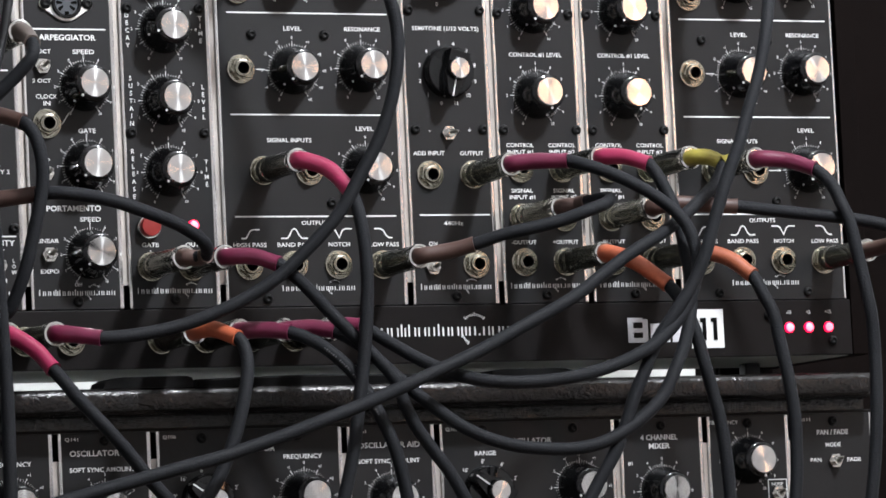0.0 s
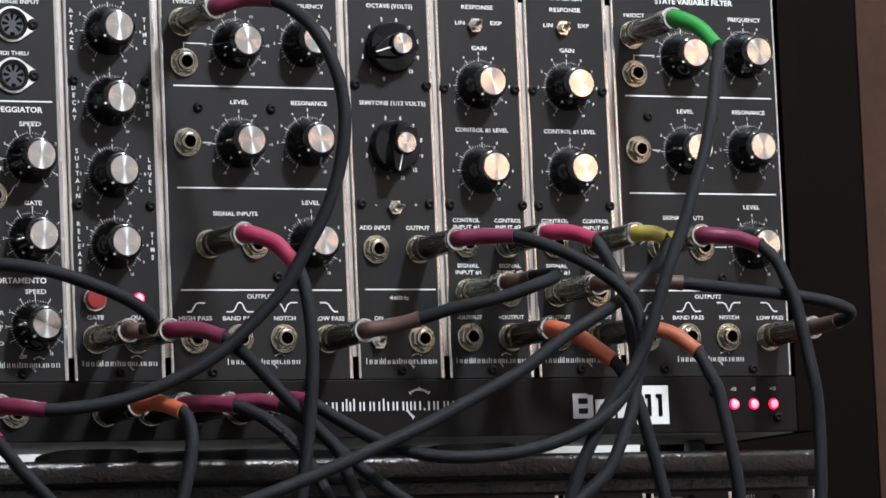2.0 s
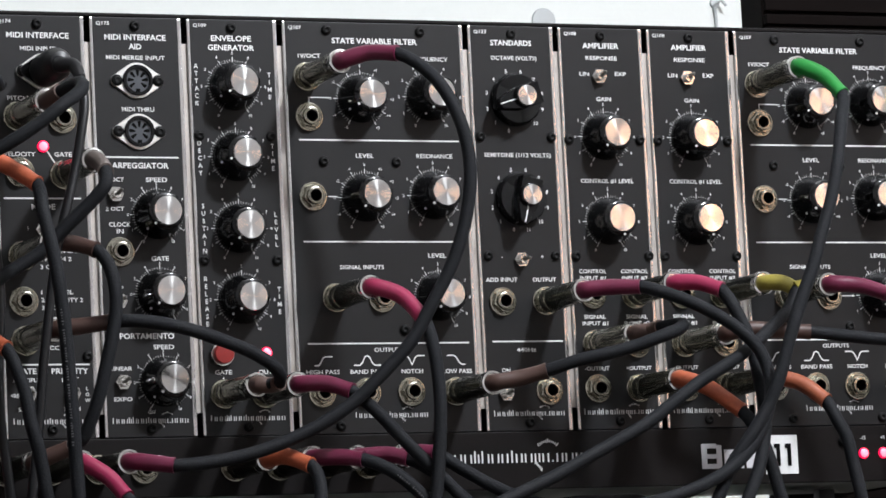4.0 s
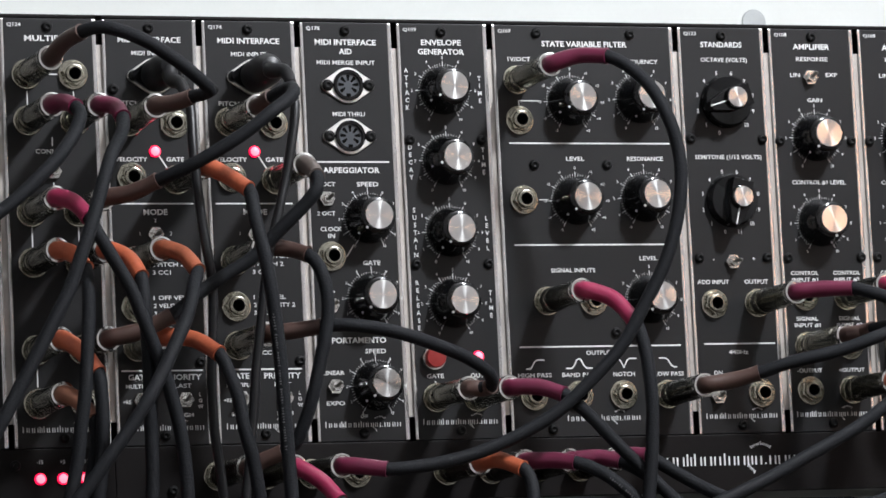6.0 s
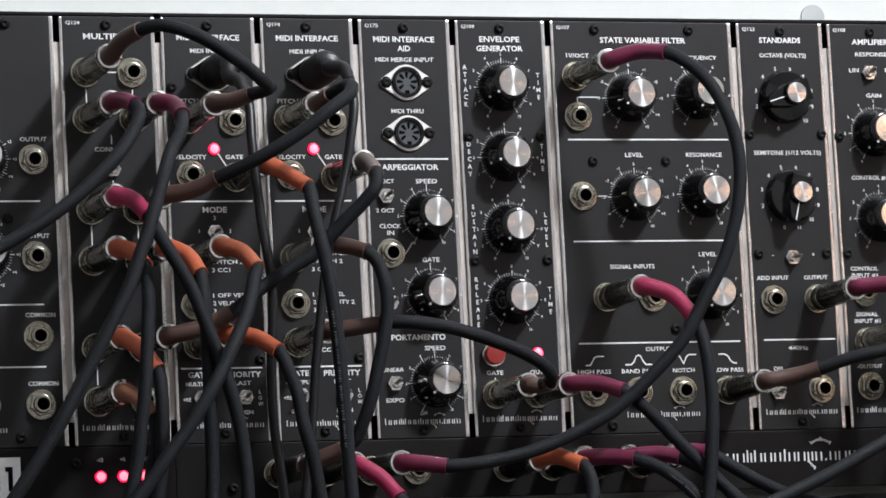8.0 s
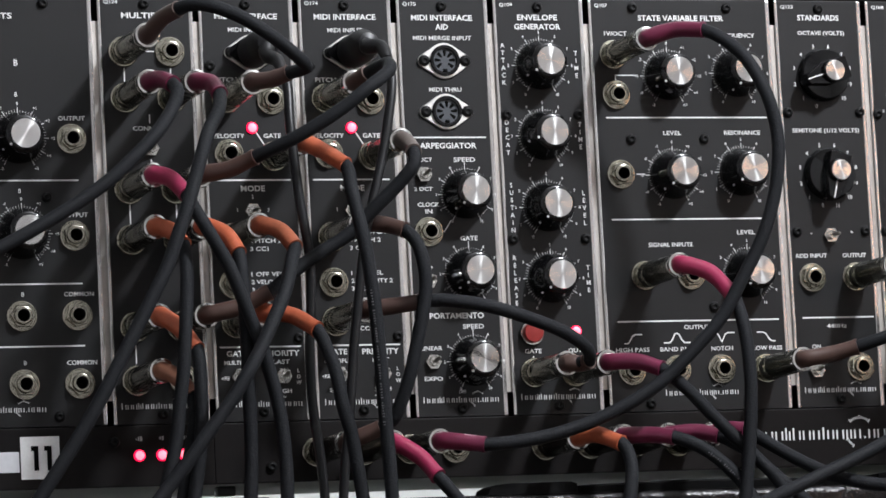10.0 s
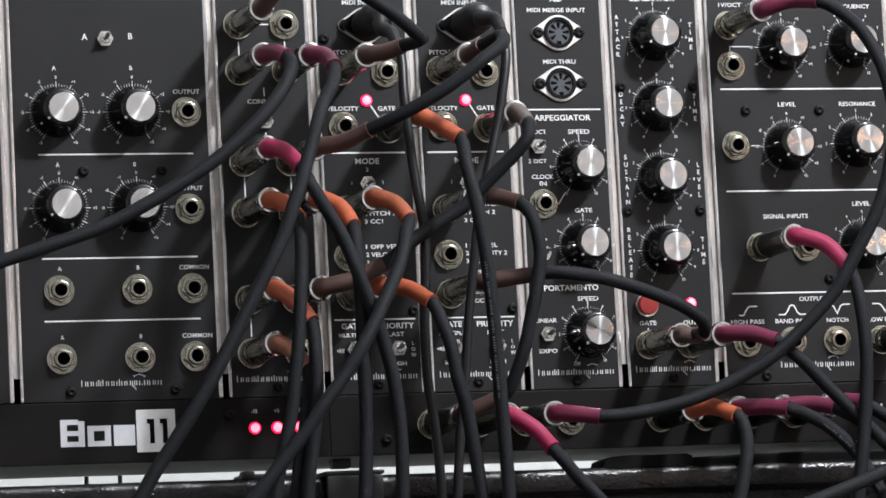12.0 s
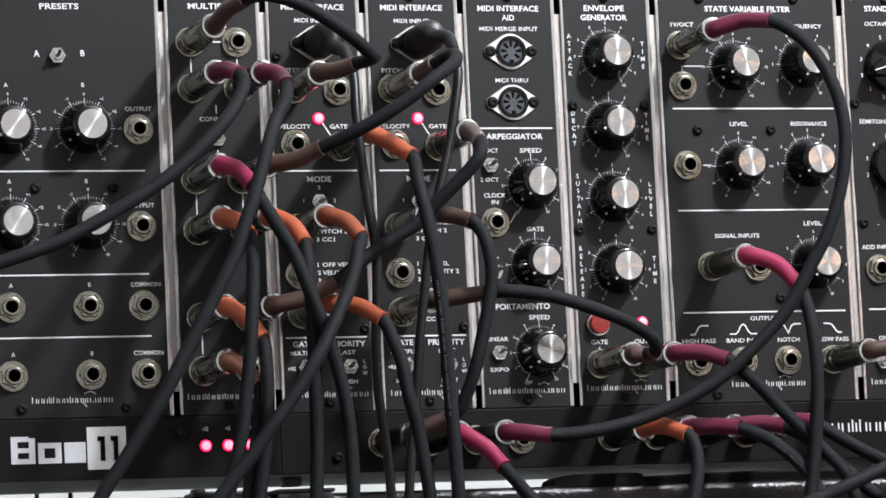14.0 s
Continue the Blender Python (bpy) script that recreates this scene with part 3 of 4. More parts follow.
part("drawer_front", box_bm(1.0, 144.8, -1, 1.8, 900, 1298.5, 0.6), CHEEK, cupboard, "dark brown drawer front")
peg = thing("coat_peg", "grey round peg on the white wall", "peg", 660.8, BACK, 348.0)
put("peg_disc", lathe("peg_disc", [(9.2, -0.2), (9.2, 1.2), (8.8, 1.7), (0.05, 2.0)], GREYKNOB, 36), peg)
hook = thing("wall_hook", "thin grey wire hook on the white wall", "hook", 798.6, BACK, 334.0)
put("wire", tube("wire", smooth_line([(0, -2, -60), (0, -2, 20), (-1, -3, 28), (3, -6, 31), (5, -9, 27)], 2), 1.2, GREYKNOB, 8), hook)
put("hook_base", lathe("hook_base", [(4.0, 0), (3.4, 2.0), (0.05, 2.6)], GREYKNOB, 16), hook, 0, 0, 30)
for x in (-84, -65):
    cord = thing("hanging_cord", "thin dark cord hanging behind the cabinet", "cord", x, 0, 0)
    put("cord_line", tube("cord_line", smooth_line([(0, 119.5, 200), (0, 124, 190), (1, 205, 60), (-1, 205, -60), (0, 200, -250), (2, 200, -1047)], 8), 1.3, GLOSS, 8), cord)


# ---- modules of the upper cabinets ----
STD = "0 1 2 3 4 5 6 7 8 9 10"
BIP = "-5 -4 -3 -2 -1 0 +1 +2 +3 +4 +5"


def unknown_module(k):
    m, ink = module(k, 1, "black module with round sockets and small dim buttons")
    for z in (185.9, 162.5):
        jack(m, 41.4, z)
        jack(m, 15.0, z)
    ink.stroke([(6, 175.9), (48, 175.9)]).stroke([(6, 137.4), (47, 137.4)])
    for z, colour in ((124.4, DARK_RED), (108.0, DARK_BLUE), (91.4, DARK_BLUE)):
        b = put("small_button", lathe("small_button", [(3.2, 0), (3.2, 2.5), (2.8, 3.0), (0.05, 3.2)], colour, 20), m, 41.5, 0, z)
    screw(m, (43, 18.9), (27, 217.8))
    ink.done(m)


def presets(k):
    m, ink = module(k, 2, "black preset module with four knobs and eight sockets")
    for x, z in ((26.0, 147.8), (65.6, 147.8), (25.6, 98.6), (65.8, 98.6)):
        knob(m, x, z, 215)
        ink.dial(x, z, BIP)
    for x in (23.4, 63.8, 92.6):
        for z in (56.5, 21.6):
            jack(m, x, z, 11 * x)
    jack(m, 93.2, 147.4), jack(m, 92.8, 97.4, 20)
    toggle(m, 52.3, 185.4, (0.1, 0.9))
    ink.text("PRESETS", 54.3, 211.3, 3.0, 20.5).text("A", 41.8, 186.7, 3.2).text("B", 65.7, 187.0, 3.2)
    for z in (170.5, 120.8):
        ink.text("A", 25.2, z, 2.2).text("B", 65.2, z, 2.2)
    ink.text("OUTPUT", 93.7, 158.1, 2.3, 14).text("OUTPUT", 93.3, 108.2, 2.3, 14)
    ink.text("COMMON", 93.9, 67.5, 2.3, 15.6).text("COMMON", 94.1, 32.4, 2.3, 15.6)
    for z in (67.7, 32.6):
        ink.text("A", 24.1, z, 2.2).text("B", 64.7, z, 2.2)
    for z in (126.0, 72.8, 40.9):
        ink.stroke([(15.3, z), (96, z)], 0.8)
    ink.wordmark(53.6, 9.2, 41.5, 3.2)
    screw(m, (26.8, 217.9), (81, 217.9), (38.5, 117.3), (79, 117.3), (27.5, 4.9), (81.3, 4.9))
    ink.done(m)


def multiples(k):
    m, ink = module(k, 1, "black multiples module crowded with patch plugs", code="Q124")
    for x in (14.6, 39.2):
        for z in (192.8, 168.7, 121.2, 94.9, 49.9, 22.4):
            jack(m, x, z, 7 * z)
    for x in (14.6, 39.2):
        for a, b in ((184, 177), (113, 103), (41, 31)):
            ink.stroke([(x, a), (x, b)], 0.6)
    ink.stroke([(23, 193), (31, 193)], 0.6).stroke([(27, 160), (27, 155.5)], 0.6).stroke([(27, 136.5), (27, 129)], 0.6)
    ink.text("MULTIPLES", 27.4, 211.9, 3.0, 26.5).text("CONNECT", 27.0, 152.8, 2.4, 18)
    toggle(m, 26.9, 142.2, (0.2, 0.8))
    ink.wordmark(26.6, 9.4, 41.5, 3.2)
    screw(m, (26.4, 217.9), (27.6, 4.9))
    ink.done(m)


def midi_interface(k):
    m, ink = module(k, 1, "black midi interface module with red lamp and sockets", code="Q174")
    din(m, 29.0, 192.4)
    for x, z in ((14.4, 168.5), (38.6, 167.6), (14.6, 139.2), (38.6, 138.0), (14.3, 95.4), (14.0, 71.5), (14.2, 51.0)):
        jack(m, x, z, 9 * z)
    led(m, 27.6, 152.9)
    toggle(m, 26.0, 109.2, (0.5, 0.3)), toggle(m, 14.9, 23.2, (-0.6, 0.6)), toggle(m, 38.4, 23.2, (0.3, 0.9))
    ink.text("MIDI INTERFACE", 26.9, 211.8, 3.0, 34).text("MIDI INPUT", 26.6, 204.7, 2.3, 19.2)
    ink.text("PITCH", 14.8, 178.3, 2.4, 11.2).text("VELOCITY", 14.7, 148.8, 2.3, 17.3).text("GATE", 38.4, 148.8, 2.3, 9.6)
    ink.stroke([(29.4, 151.0), (34.2, 143.5)], 0.6).stroke([(5.4, 125.5), (47.2, 125.5)], 0.8)
    ink.text("MODE", 26.6, 121.2, 3.0, 13).text("2", 26.3, 116.8, 2.0).text("1", 17.8, 109.9, 2.0).text("3", 34.4, 109.9, 2.0)
    for s, x, z, w in (("1 OFF PITCH", 33.4, 98.0, 20), ("2 PITCH 2", 32.0, 93.8, 17.5), ("3 CC1", 28.6, 89.6, 9.8), ("1 OFF VEL", 32.4, 76.4, 17.4), ("2 VELOCITY 2", 34.9, 72.3, 22.6), ("3 CC2", 28.6, 68.2, 9.8), ("CC", 29.6, 47.3, 5.2)):
        ink.text(s, x, z, 2.2, w)
    ink.stroke([(5.0, 38.6), (48.4, 38.5)], 0.8)
    ink.text("GATE", 14.0, 35.3, 2.9, 11).text("PRIORITY", 37.6, 35.2, 2.9, 20).text("MULTIPLE", 14.0, 30.6, 2.1, 14).text("LAST", 37.6, 30.7, 2.2, 9)
    ink.text("+RE", 7.4, 22.6, 2.0).text("SINGLE", 14.5, 15.4, 2.0, 11).text("HIGH", 38.2, 15.5, 2.1, 8.6)
    for i, c in enumerate("LOW"):
        ink.text(c, 46.6, 26.0 - 3.1 * i, 2.0)
    ink.wordmark(27.0, 9.2, 41.5, 3.2)
    screw(m, (26.6, 217.9), (6.4, 185.5), (47.5, 42.8), (27.2, 4.9))
    ink.done(m)


def midi_aid(k):
    m, ink = module(k, 1, "black midi interface aid module with two round sockets", code="Q175")
    din(m, 26.6, 188.4), din(m, 26.4, 161.2)
    for z, labels in ((117.2, STD), (75.2, STD), (28.8, STD)):
        knob(m, 35.0, z, 225)
        ink.dial(35.0, z, labels, r=12.9, cap=1.5, gap=3.5)
    jack(m, 13.4, 97.5, 15)
    toggle(m, 12.2, 127.8, (0.5, 0.9)), toggle(m, 12.0, 71.4, (0.5, 0.8)), toggle(m, 12.2, 28.9, (0.5, 0.8))
    ink.text("MIDI INTERFACE", 26.5, 211.7, 3.0, 34).text("AID", 26.3, 206.8, 3.0, 7).text("MIDI MERGE INPUT", 26.3, 200.8, 2.3, 32.5).text("MIDI THRU", 26.6, 173.2, 2.3, 18)
    ink.stroke([(6.0, 147.6), (47.9, 147.6)], 0.8)
    ink.text("ARPEGGIATOR", 26.6, 143.3, 3.0, 31.5).text("OCT", 13.6, 135.8, 2.2, 7.2).text("2 OCT", 11.6, 120.3, 2.1, 10.2).text("SPEED", 35.2, 135.8, 2.4, 12)
    ink.text("CLOCK", 14.0, 112.0, 2.3, 12).text("IN", 14.0, 108.4, 2.3, 3.8).text("GATE", 35.5, 94.0, 2.4, 9.6).text("UP", 12.0, 78.4, 2.2, 5).text("DOWN", 11.5, 63.3, 2.2, 11)
    ink.text("PORTAMENTO", 26.5, 53.1, 3.0, 30).text("SPEED", 35.4, 47.3, 2.4, 11.6).text("LINEAR", 11.6, 36.1, 2.2, 12).text("EXPO", 12.1, 20.1, 2.2, 10)
    ink.text("100%", 43.6, 60.0, 1.8, 7).text("OFF", 27.5, 13.0, 1.8)
    ink.stroke([(20, 97.5), (22, 97.5), (26, 103.5)], 0.45)
    ink.wordmark(26.6, 8.9, 41.5, 3.2)
    screw(m, (26.5, 217.9), (27, 4.2))
    ink.done(m)


def envelope(k):
    m, ink = module(k, 1, "black envelope generator module with four knobs", code="Q109")
    for z, p in ((186.2, 213), (148.3, 200), (110.0, 230), (72.0, 225)):
        knob(m, 26.5, z, p)
        ink.dial(26.5, z, STD)
    for s, x, z in (("ATTACK", 5.8, 187.0), ("DECAY", 6.0, 147.6), ("SUSTAIN", 6.6, 110.0), ("RELEASE", 6.4, 71.2), ("TIME", 47.0, 186.9), ("TIME", 47.1, 148.4), ("LEVEL", 47.2, 109.6), ("TIME", 47.3, 71.6)):
        ink.text(s, x, z, 2.5, upright=True)
    ink.text("ENVELOPE", 26.3, 212.2, 3.0, 22.6).text("GENERATOR", 26.1, 207.2, 3.0, 26.2).text("GATE", 14.0, 33.6, 2.3, 9.4).text("OUT", 37.6, 33.6, 2.3, 7.6)
    ink.stroke([(14, 30.8), (14, 29.2)], 0.6)
    collar = put("push_button", BUTTON_RING, m, 13.4, 0, 43.0, label="red push button in a chrome collar")
    put("button_top", BUTTON_TOP, collar)
    led(m, 38.6, 43.6)
    jack(m, 14.0, 22.0), jack(m, 36.9, 22.0, 20)
    ink.wordmark(26.8, 9.4, 41.5, 3.2)
    screw(m, (26.5, 217.9), (6.2, 159.6), (46.6, 159.6), (6.2, 93.1), (47, 93.1), (27, 4.5))
    ink.done(m)


def filter_module(k, label):
    m, ink = module(k, 2, label, code="Q107")
    for x, z, labels, p in ((45.2, 180.6, BIP, 215), (85.3, 182.2, STD, 240), (45.2, 126.8, BIP, 225), (85.2, 128.2, STD, 222), (85.2, 73.1, STD, 230)):
        knob(m, x, z, p)
        ink.dial(x, z, labels)
    for x, z in ((14.5, 192.3), (14.8, 170.4), (15.0, 127.4), (25.5, 72.8), (51.9, 72.6), (15.2, 22.0), (40.9, 22.0), (66.4, 22.0), (92.1, 21.8)):
        jack(m, x, z, 3 * x + z)
    ink.text("STATE VARIABLE FILTER", 54.5, 212.3, 3.0, 49.5).text("1V/OCT", 16.4, 203.7, 2.3, 13).text("FREQUENCY", 45.4, 203.2, 2.3, 21).text("FREQUENCY", 86.4, 203.0, 2.3, 21)
    ink.text("LEVEL", 45.8, 149.7, 2.3, 10.4).text("RESONANCE", 86.3, 149.8, 2.3, 21).text("SIGNAL INPUTS", 41.2, 89.3, 2.3, 25.5).text("LEVEL", 85.2, 95.6, 2.3, 10.4)
    ink.text("OUTPUTS", 54.4, 44.8, 2.3, 16.5).text("HIGH PASS", 16.2, 33.1, 2.3, 19).text("BAND PASS", 41.6, 33.1, 2.3, 19.5).text("NOTCH", 67.4, 33.1, 2.3, 12.4).text("LOW PASS", 93.6, 32.9, 2.3, 17)
    for z in (158.0, 103.0, 48.2):
        ink.stroke([(8.4, z), (101.2, z)], 0.8)
    ink.stroke([(15, 178.5), (15, 181), (27, 181)], 0.5).stroke([(24, 127.4), (29, 127.4)], 0.5).stroke([(60.5, 72.8), (68, 72.8)], 0.5)
    ink.stroke([(11.5, 36.5), (14, 36.5), (15, 38), (16.5, 40.5), (18, 41.2), (22, 41.2)], 0.7)
    ink.stroke([(34, 36.5), (37.5, 36.5), (39, 38), (40.5, 41), (41.8, 41.6), (43, 41), (44.5, 38), (46, 36.5), (49.5, 36.5)], 0.7)
    ink.stroke([(60, 41.4), (64, 41.4), (65.5, 40.5), (67.5, 36.6), (69.5, 40.5), (71, 41.4), (75, 41.4)], 0.7)
    ink.stroke([(88, 41.4), (91.5, 41.4), (93.2, 40.5), (95, 37.6), (96.5, 36.5), (98.5, 36.5)], 0.7)
    ink.wordmark(54.5, 9.9, 41.5, 3.2)
    screw(m, (26.8, 217.9), (81.2, 217.9), (22, 146.4), (64, 146.4), (64.1, 55.5), (25.1, 4.2), (81, 4.2))
    ink.done(m)


def standards(k):
    m, ink = module(k, 1, "black voltage standards module with two pointer knobs", code="Q123")
    for z, p, n in ((181.2, 197, 11), (126.8, 256, 12)):
        switch_knob(m, 27.6, z, p)
        for i in range(n):
            a = radians(255 - 30 * i)
            ink.text(str(i), 27.6 + 17.0 * math.cos(a), z - 0.5 + 17.0 * math.sin(a), 2.2)
    jack(m, 14.3, 70.4), jack(m, 40.0, 70.6, 25), jack(m, 39.3, 21.5, 10)
    toggle(m, 26.6, 93.3, (0.9, 0.1)), toggle(m, 13.6, 20.0, (0.2, 0.8))
    ink.text("STANDARDS", 27.0, 213.0, 3.0, 24.5).text("OCTAVE (VOLTS)", 28.2, 204.6, 2.3, 27.5).text("SEMITONE (1/12 VOLTS)", 27.6, 150.9, 2.3, 39.5)
    ink.text("-", 15.4, 95.0, 2.4).text("+", 39.2, 95.0, 2.4).text("ADD INPUT", 14.4, 82.4, 2.3, 18.6).text("OUTPUT", 39.8, 82.4, 2.3, 14)
    ink.stroke([(7.2, 48.6), (48.9, 48.6)], 0.8)
    ink.text("440Hz", 27.0, 44.1, 2.3, 11.5).text("ON", 14.3, 33.0, 2.3, 5).text("OUTPUT", 39.6, 33.0, 2.3, 14)
    ink.wordmark(26.8, 9.6, 41.5, 3.2)
    screw(m, (27.2, 217.9), (6.0, 160.9), (48.4, 160.9), (7.0, 95.5), (47.2, 95.5), (27, 4.5))
    ink.done(m)


def amplifier(k):
    m, ink = module(k, 1, "black amplifier module with two knobs and six sockets", code="Q108")
    for z, p in ((161.6, 230), (114.4, 280)):
        knob(m, 26.6, z, p)
        ink.dial(26.6, z, STD)
    toggle(m, 25.0, 195.0, (0.2, 0.9))
    for x in (14.4, 39.5):
        for z in (73.9, 46.8, 22.4):
            jack(m, x, z, 5 * z + x)
    ink.text("AMPLIFIER", 27.0, 212.4, 3.0, 22).text("RESPONSE", 27.1, 205.5, 2.3, 19).text("LIN", 16.3, 196.6, 2.2, 5.8).text("EXP", 38.3, 196.8, 2.2, 6.8).text("GAIN", 27.2, 182.6, 2.3, 9)
    ink.text("CONTROL #1 LEVEL", 26.8, 137.0, 2.3, 32)
    for x, n in ((15.0, "#1"), (40.3, "#2")):
        ink.text("CONTROL", x, 86.9, 2.2, 16.4).text("INPUT " + n, x, 83.2, 2.2, 15.4)
        ink.text("SIGNAL", x, 61.8, 2.2, 13).text("INPUT " + n, x, 58.2, 2.2, 15.4)
    ink.text("-OUTPUT", 14.6, 33.4, 2.2, 15).text("+OUTPUT", 39.8, 33.4, 2.2, 15.5)
    ink.wordmark(26.4, 9.7, 41.5, 3.2)
    screw(m, (27.1, 217.9), (4.9, 159.8), (48.0, 159.8), (5.6, 95.4), (49.6, 95.4), (27, 4.5))
    ink.done(m)


unknown_module(-4)
presets(-3)
multiples(-1)
midi_interface(0)
midi_interface(1)
midi_aid(2)
envelope(3)
filter_module(4, "black state variable filter module with five knobs")
standards(6)
amplifier(7)
amplifier(8)
filter_module(9, "black state variable filter module with green-booted patch plug")

# fittings of the lower fascias
for case, x0 in ((upper, 0.0), (left, -11 * P)):
    ink = Legend()
    for i, s in enumerate(("-15", "+5", "+15")):
        x = 553.9 + 12.5 * i if case is upper else 554.0 + 11.85 * i
        z = 15.6
        base = put("led", LED_BASE, case, x, 0.4, z, label="lit red power lamp")
        put("led_lens", LED_TOP, base)
        ink.text(s, x, z + 8.7, 2.0)
    logo = Legend()
    bx, bz = 453.0, 8.7
    logo.depth += 1
    for z0, z1 in ((0, 2.6), (5.6, 8.0), (11.2, 13.8)):
        logo.block(bx + 3.4, bz + z0, bx + 9.2, bz + z1)
    logo.block(bx, bz, bx + 3.4, bz + 13.8), logo.block(bx + 9.2, bz, bx + 12.4, bz + 12.9)
    logo.depth -= 1
    logo.close("silver_mark")
    logo.depth += 1
    logo.block(bx + 13.9, bz, bx + 17.1, bz + 10.4), logo.block(bx + 22.7, bz, bx + 25.9, bz + 10.4)
    logo.block(bx + 17.1, bz, bx + 22.7, bz + 2.7), logo.block(bx + 17.1, bz + 7.7, bx + 22.7, bz + 10.4)
    logo.depth -= 1
    logo.close("silver_mark")
    logo.block(bx + 27.4, bz, bx + 38.4, bz + 10.4)
    logo.close("silver_mark")
    logo.done(case, SILVER, 0.4)
    put("white_mark", mesh_of("white_mark", [(492.2, 0.1, 5.0), (512.4, 0.1, 5.0), (512.4, 0.1, 26.6), (492.2, 0.1, 26.6)], [(0, 1, 2, 3)], INK), case, label="white square mark with two dark strokes")
    dark = Legend()
    for x in (500.2, 507.0):
        dark.stroke([(x - 2.6, 20.6), (x, 20.6), (x, 9.4)], 2.4)
    dark.done(case, HOLE, -0.05)
    Legend().wordmark(341.5, 17.6, 85.0, 6.6).done(case, INK, 0.4)
    ink.done(case, INK, 0.4)
    for x in (54.5, 79.8, 105.2, 130.0, 180.0, 205.0, 230.0, 255.0):
        washer = put("jack_socket", JACK_WASHER, case, x, 0.4, 15.0, x, "nickel quarter-inch jack socket")
        put("hex_nut", JACK_NUT, washer), put("bushing", JACK_BUSH, washer), put("socket_hole", JACK_HOLE, washer)
    screw(case, (541.0, 22.6), (581.0, 8.0), (30.0, 8.0))


# ---- modules of the lower cabinet ----
LZ = -64.5 - H


def low_module(k, units, label, code):
    m, ink = module(k, units, label, LZ, LOW, code=code)
    screw(m, (26.8, 217.9))
    if units > 1:
        screw(m, (81, 217.9))
    return m, ink


def oscillator(k):
    m, ink = low_module(k, 2, "black oscillator module with range switch and frequency knob", "Q106")
    switch_knob(m, 28.5, 184.5, 145)
    for i, s in enumerate(("LOW", "32'", "16'", "8'", "4'", "2'")):
        a = radians(205 - 36 * i)
        ink.text(s, 28.5 + 18.5 * math.cos(a), 184.5 + 16.8 * math.sin(a), 2.3)
    knob(m, 84.0, 185.6, 215)
    ink.dial(84.0, 185.6, BIP)
    ink.text("OSCILLATOR", 54.5, 211.7, 3.0, 27).text("RANGE", 28.0, 205.6, 2.4, 12.5).text("FREQUENCY", 83.6, 206.9, 2.4, 22)
    jack(m, 14.6, 130), jack(m, 39.2, 130), jack(m, 68.6, 130), jack(m, 93.2, 130)
    ink.done(m)


def oscillator_aid(k):
    m, ink = low_module(k, 1, "black oscillator aid module with sync amount knob", "Q141")
    knob(m, 26.4, 182.5, 215)
    ink.dial(26.4, 182.5, STD).text("OSCILLATOR AID", 25.6, 211.6, 3.0, 36).text("SOFT SYNC AMOUNT", 25.2, 203.0, 2.4, 36)
    knob(m, 26.4, 135.0, 215)
    ink.dial(26.4, 135.0, STD)
    ink.done(m)


def mixer(k):
    m, ink = low_module(k, 1, "black four channel mixer module with knobs", "Q112")
    for i in range(4):
        knob(m, 26.4, 181.8 - 42.0 * i, 215)
        ink.dial(26.4, 181.8 - 42.0 * i, STD)
        ink.text("#%d" % (i + 1), 7.0, 197.5 - 42 * i, 2.2)
    ink.text("4 CHANNEL", 25.4, 211.5, 3.0, 23).text("MIXER", 25.4, 206.7, 3.0, 13)
    ink.done(m)


def noise_module(k):
    m, ink = low_module(k, 1, "black noise source module with frequency knob", "Q110")
    knob(m, 26.6, 197.0, 280)
    ink.dial(26.6, 197.0, STD).text("FREQUENCY", 12.0, 218.5, 2.2, 18)
    toggle(m, 43.5, 178.5, (0.1, 0.9))
    ink.stroke([(38, 186), (49.5, 186), (49.5, 160), (38, 160), (38, 186)], 0.5).text("NOISE", 43.7, 183.5, 1.8, 7)
    ink.done(m)


def pan_fade(k):
    m, ink = low_module(k, 1, "black pan and fade module with chrome toggle", "Q111")
    toggle(m, 27.0, 195.4, (0.2, 0.9))
    ink.text("PAN / FADE", 26.4, 211.6, 2.8, 20).text("MODE", 26.4, 204.6, 2.3, 9.6).text("PAN", 15.0, 196.2, 2.3, 6.8).text("FADE", 39.3, 196.0, 2.3, 8.6)
    knob(m, 26.4, 150.0, 215)
    ink.done(m)


oscillator(-2)
oscillator(0)
oscillator_aid(2)
oscillator(3)
oscillator_aid(5)
oscillator(6)
mixer(8)
noise_module(9)
pan_fade(10)


# ---- patch cables ----
BOOT_WORDS = {"brown": "brown", "maroon": "maroon", "crimson": "crimson", "orange": "orange", "rust": "rusty orange", "tan": "faded orange", "taupe": "taupe", "yellow": "torn yellow", "green": "green"}


def plug(cable, x, z):
    collar = put("plug", PLUG_SLEEVE, cable, x, 0, z, label="nickel quarter-inch patch plug")
    put("plug_barrel", PLUG_BARREL, collar, spin=13 * x)
    put("plug_ring", PLUG_RING, collar)


def boot(cable, x, z, bend, colour, seed):
    line = smooth_line([(x, -49.5, z), (x, -53, z)] + [tuple(p) for p in bend], 2.5)
    put("cable_boot", tube("cable_boot", line, lambda t: 4.7 - 0.7 * t + 0.4 * max(0.0, (t - 0.9) / 0.1) ** 2, BOOTS[colour], 16, 0.05, seed), cable, label=BOOT_WORDS[colour] + " heat-shrink boot")
    return line


def run_out(pts):
    """The unseen rest of a loose cable, hanging to the floor in front of the stand."""
    p, q = Vector(pts[-1]), Vector(pts[-2])
    far = p + (p - q).normalized() * 110
    x, y = far.x, min(far.y, -70)
    return pts + [tuple(far), (x, y - 8, -420), (x, y - 20, -900), (x + 15, y - 60, -1040), (x + 60, y - 150, -1045)]


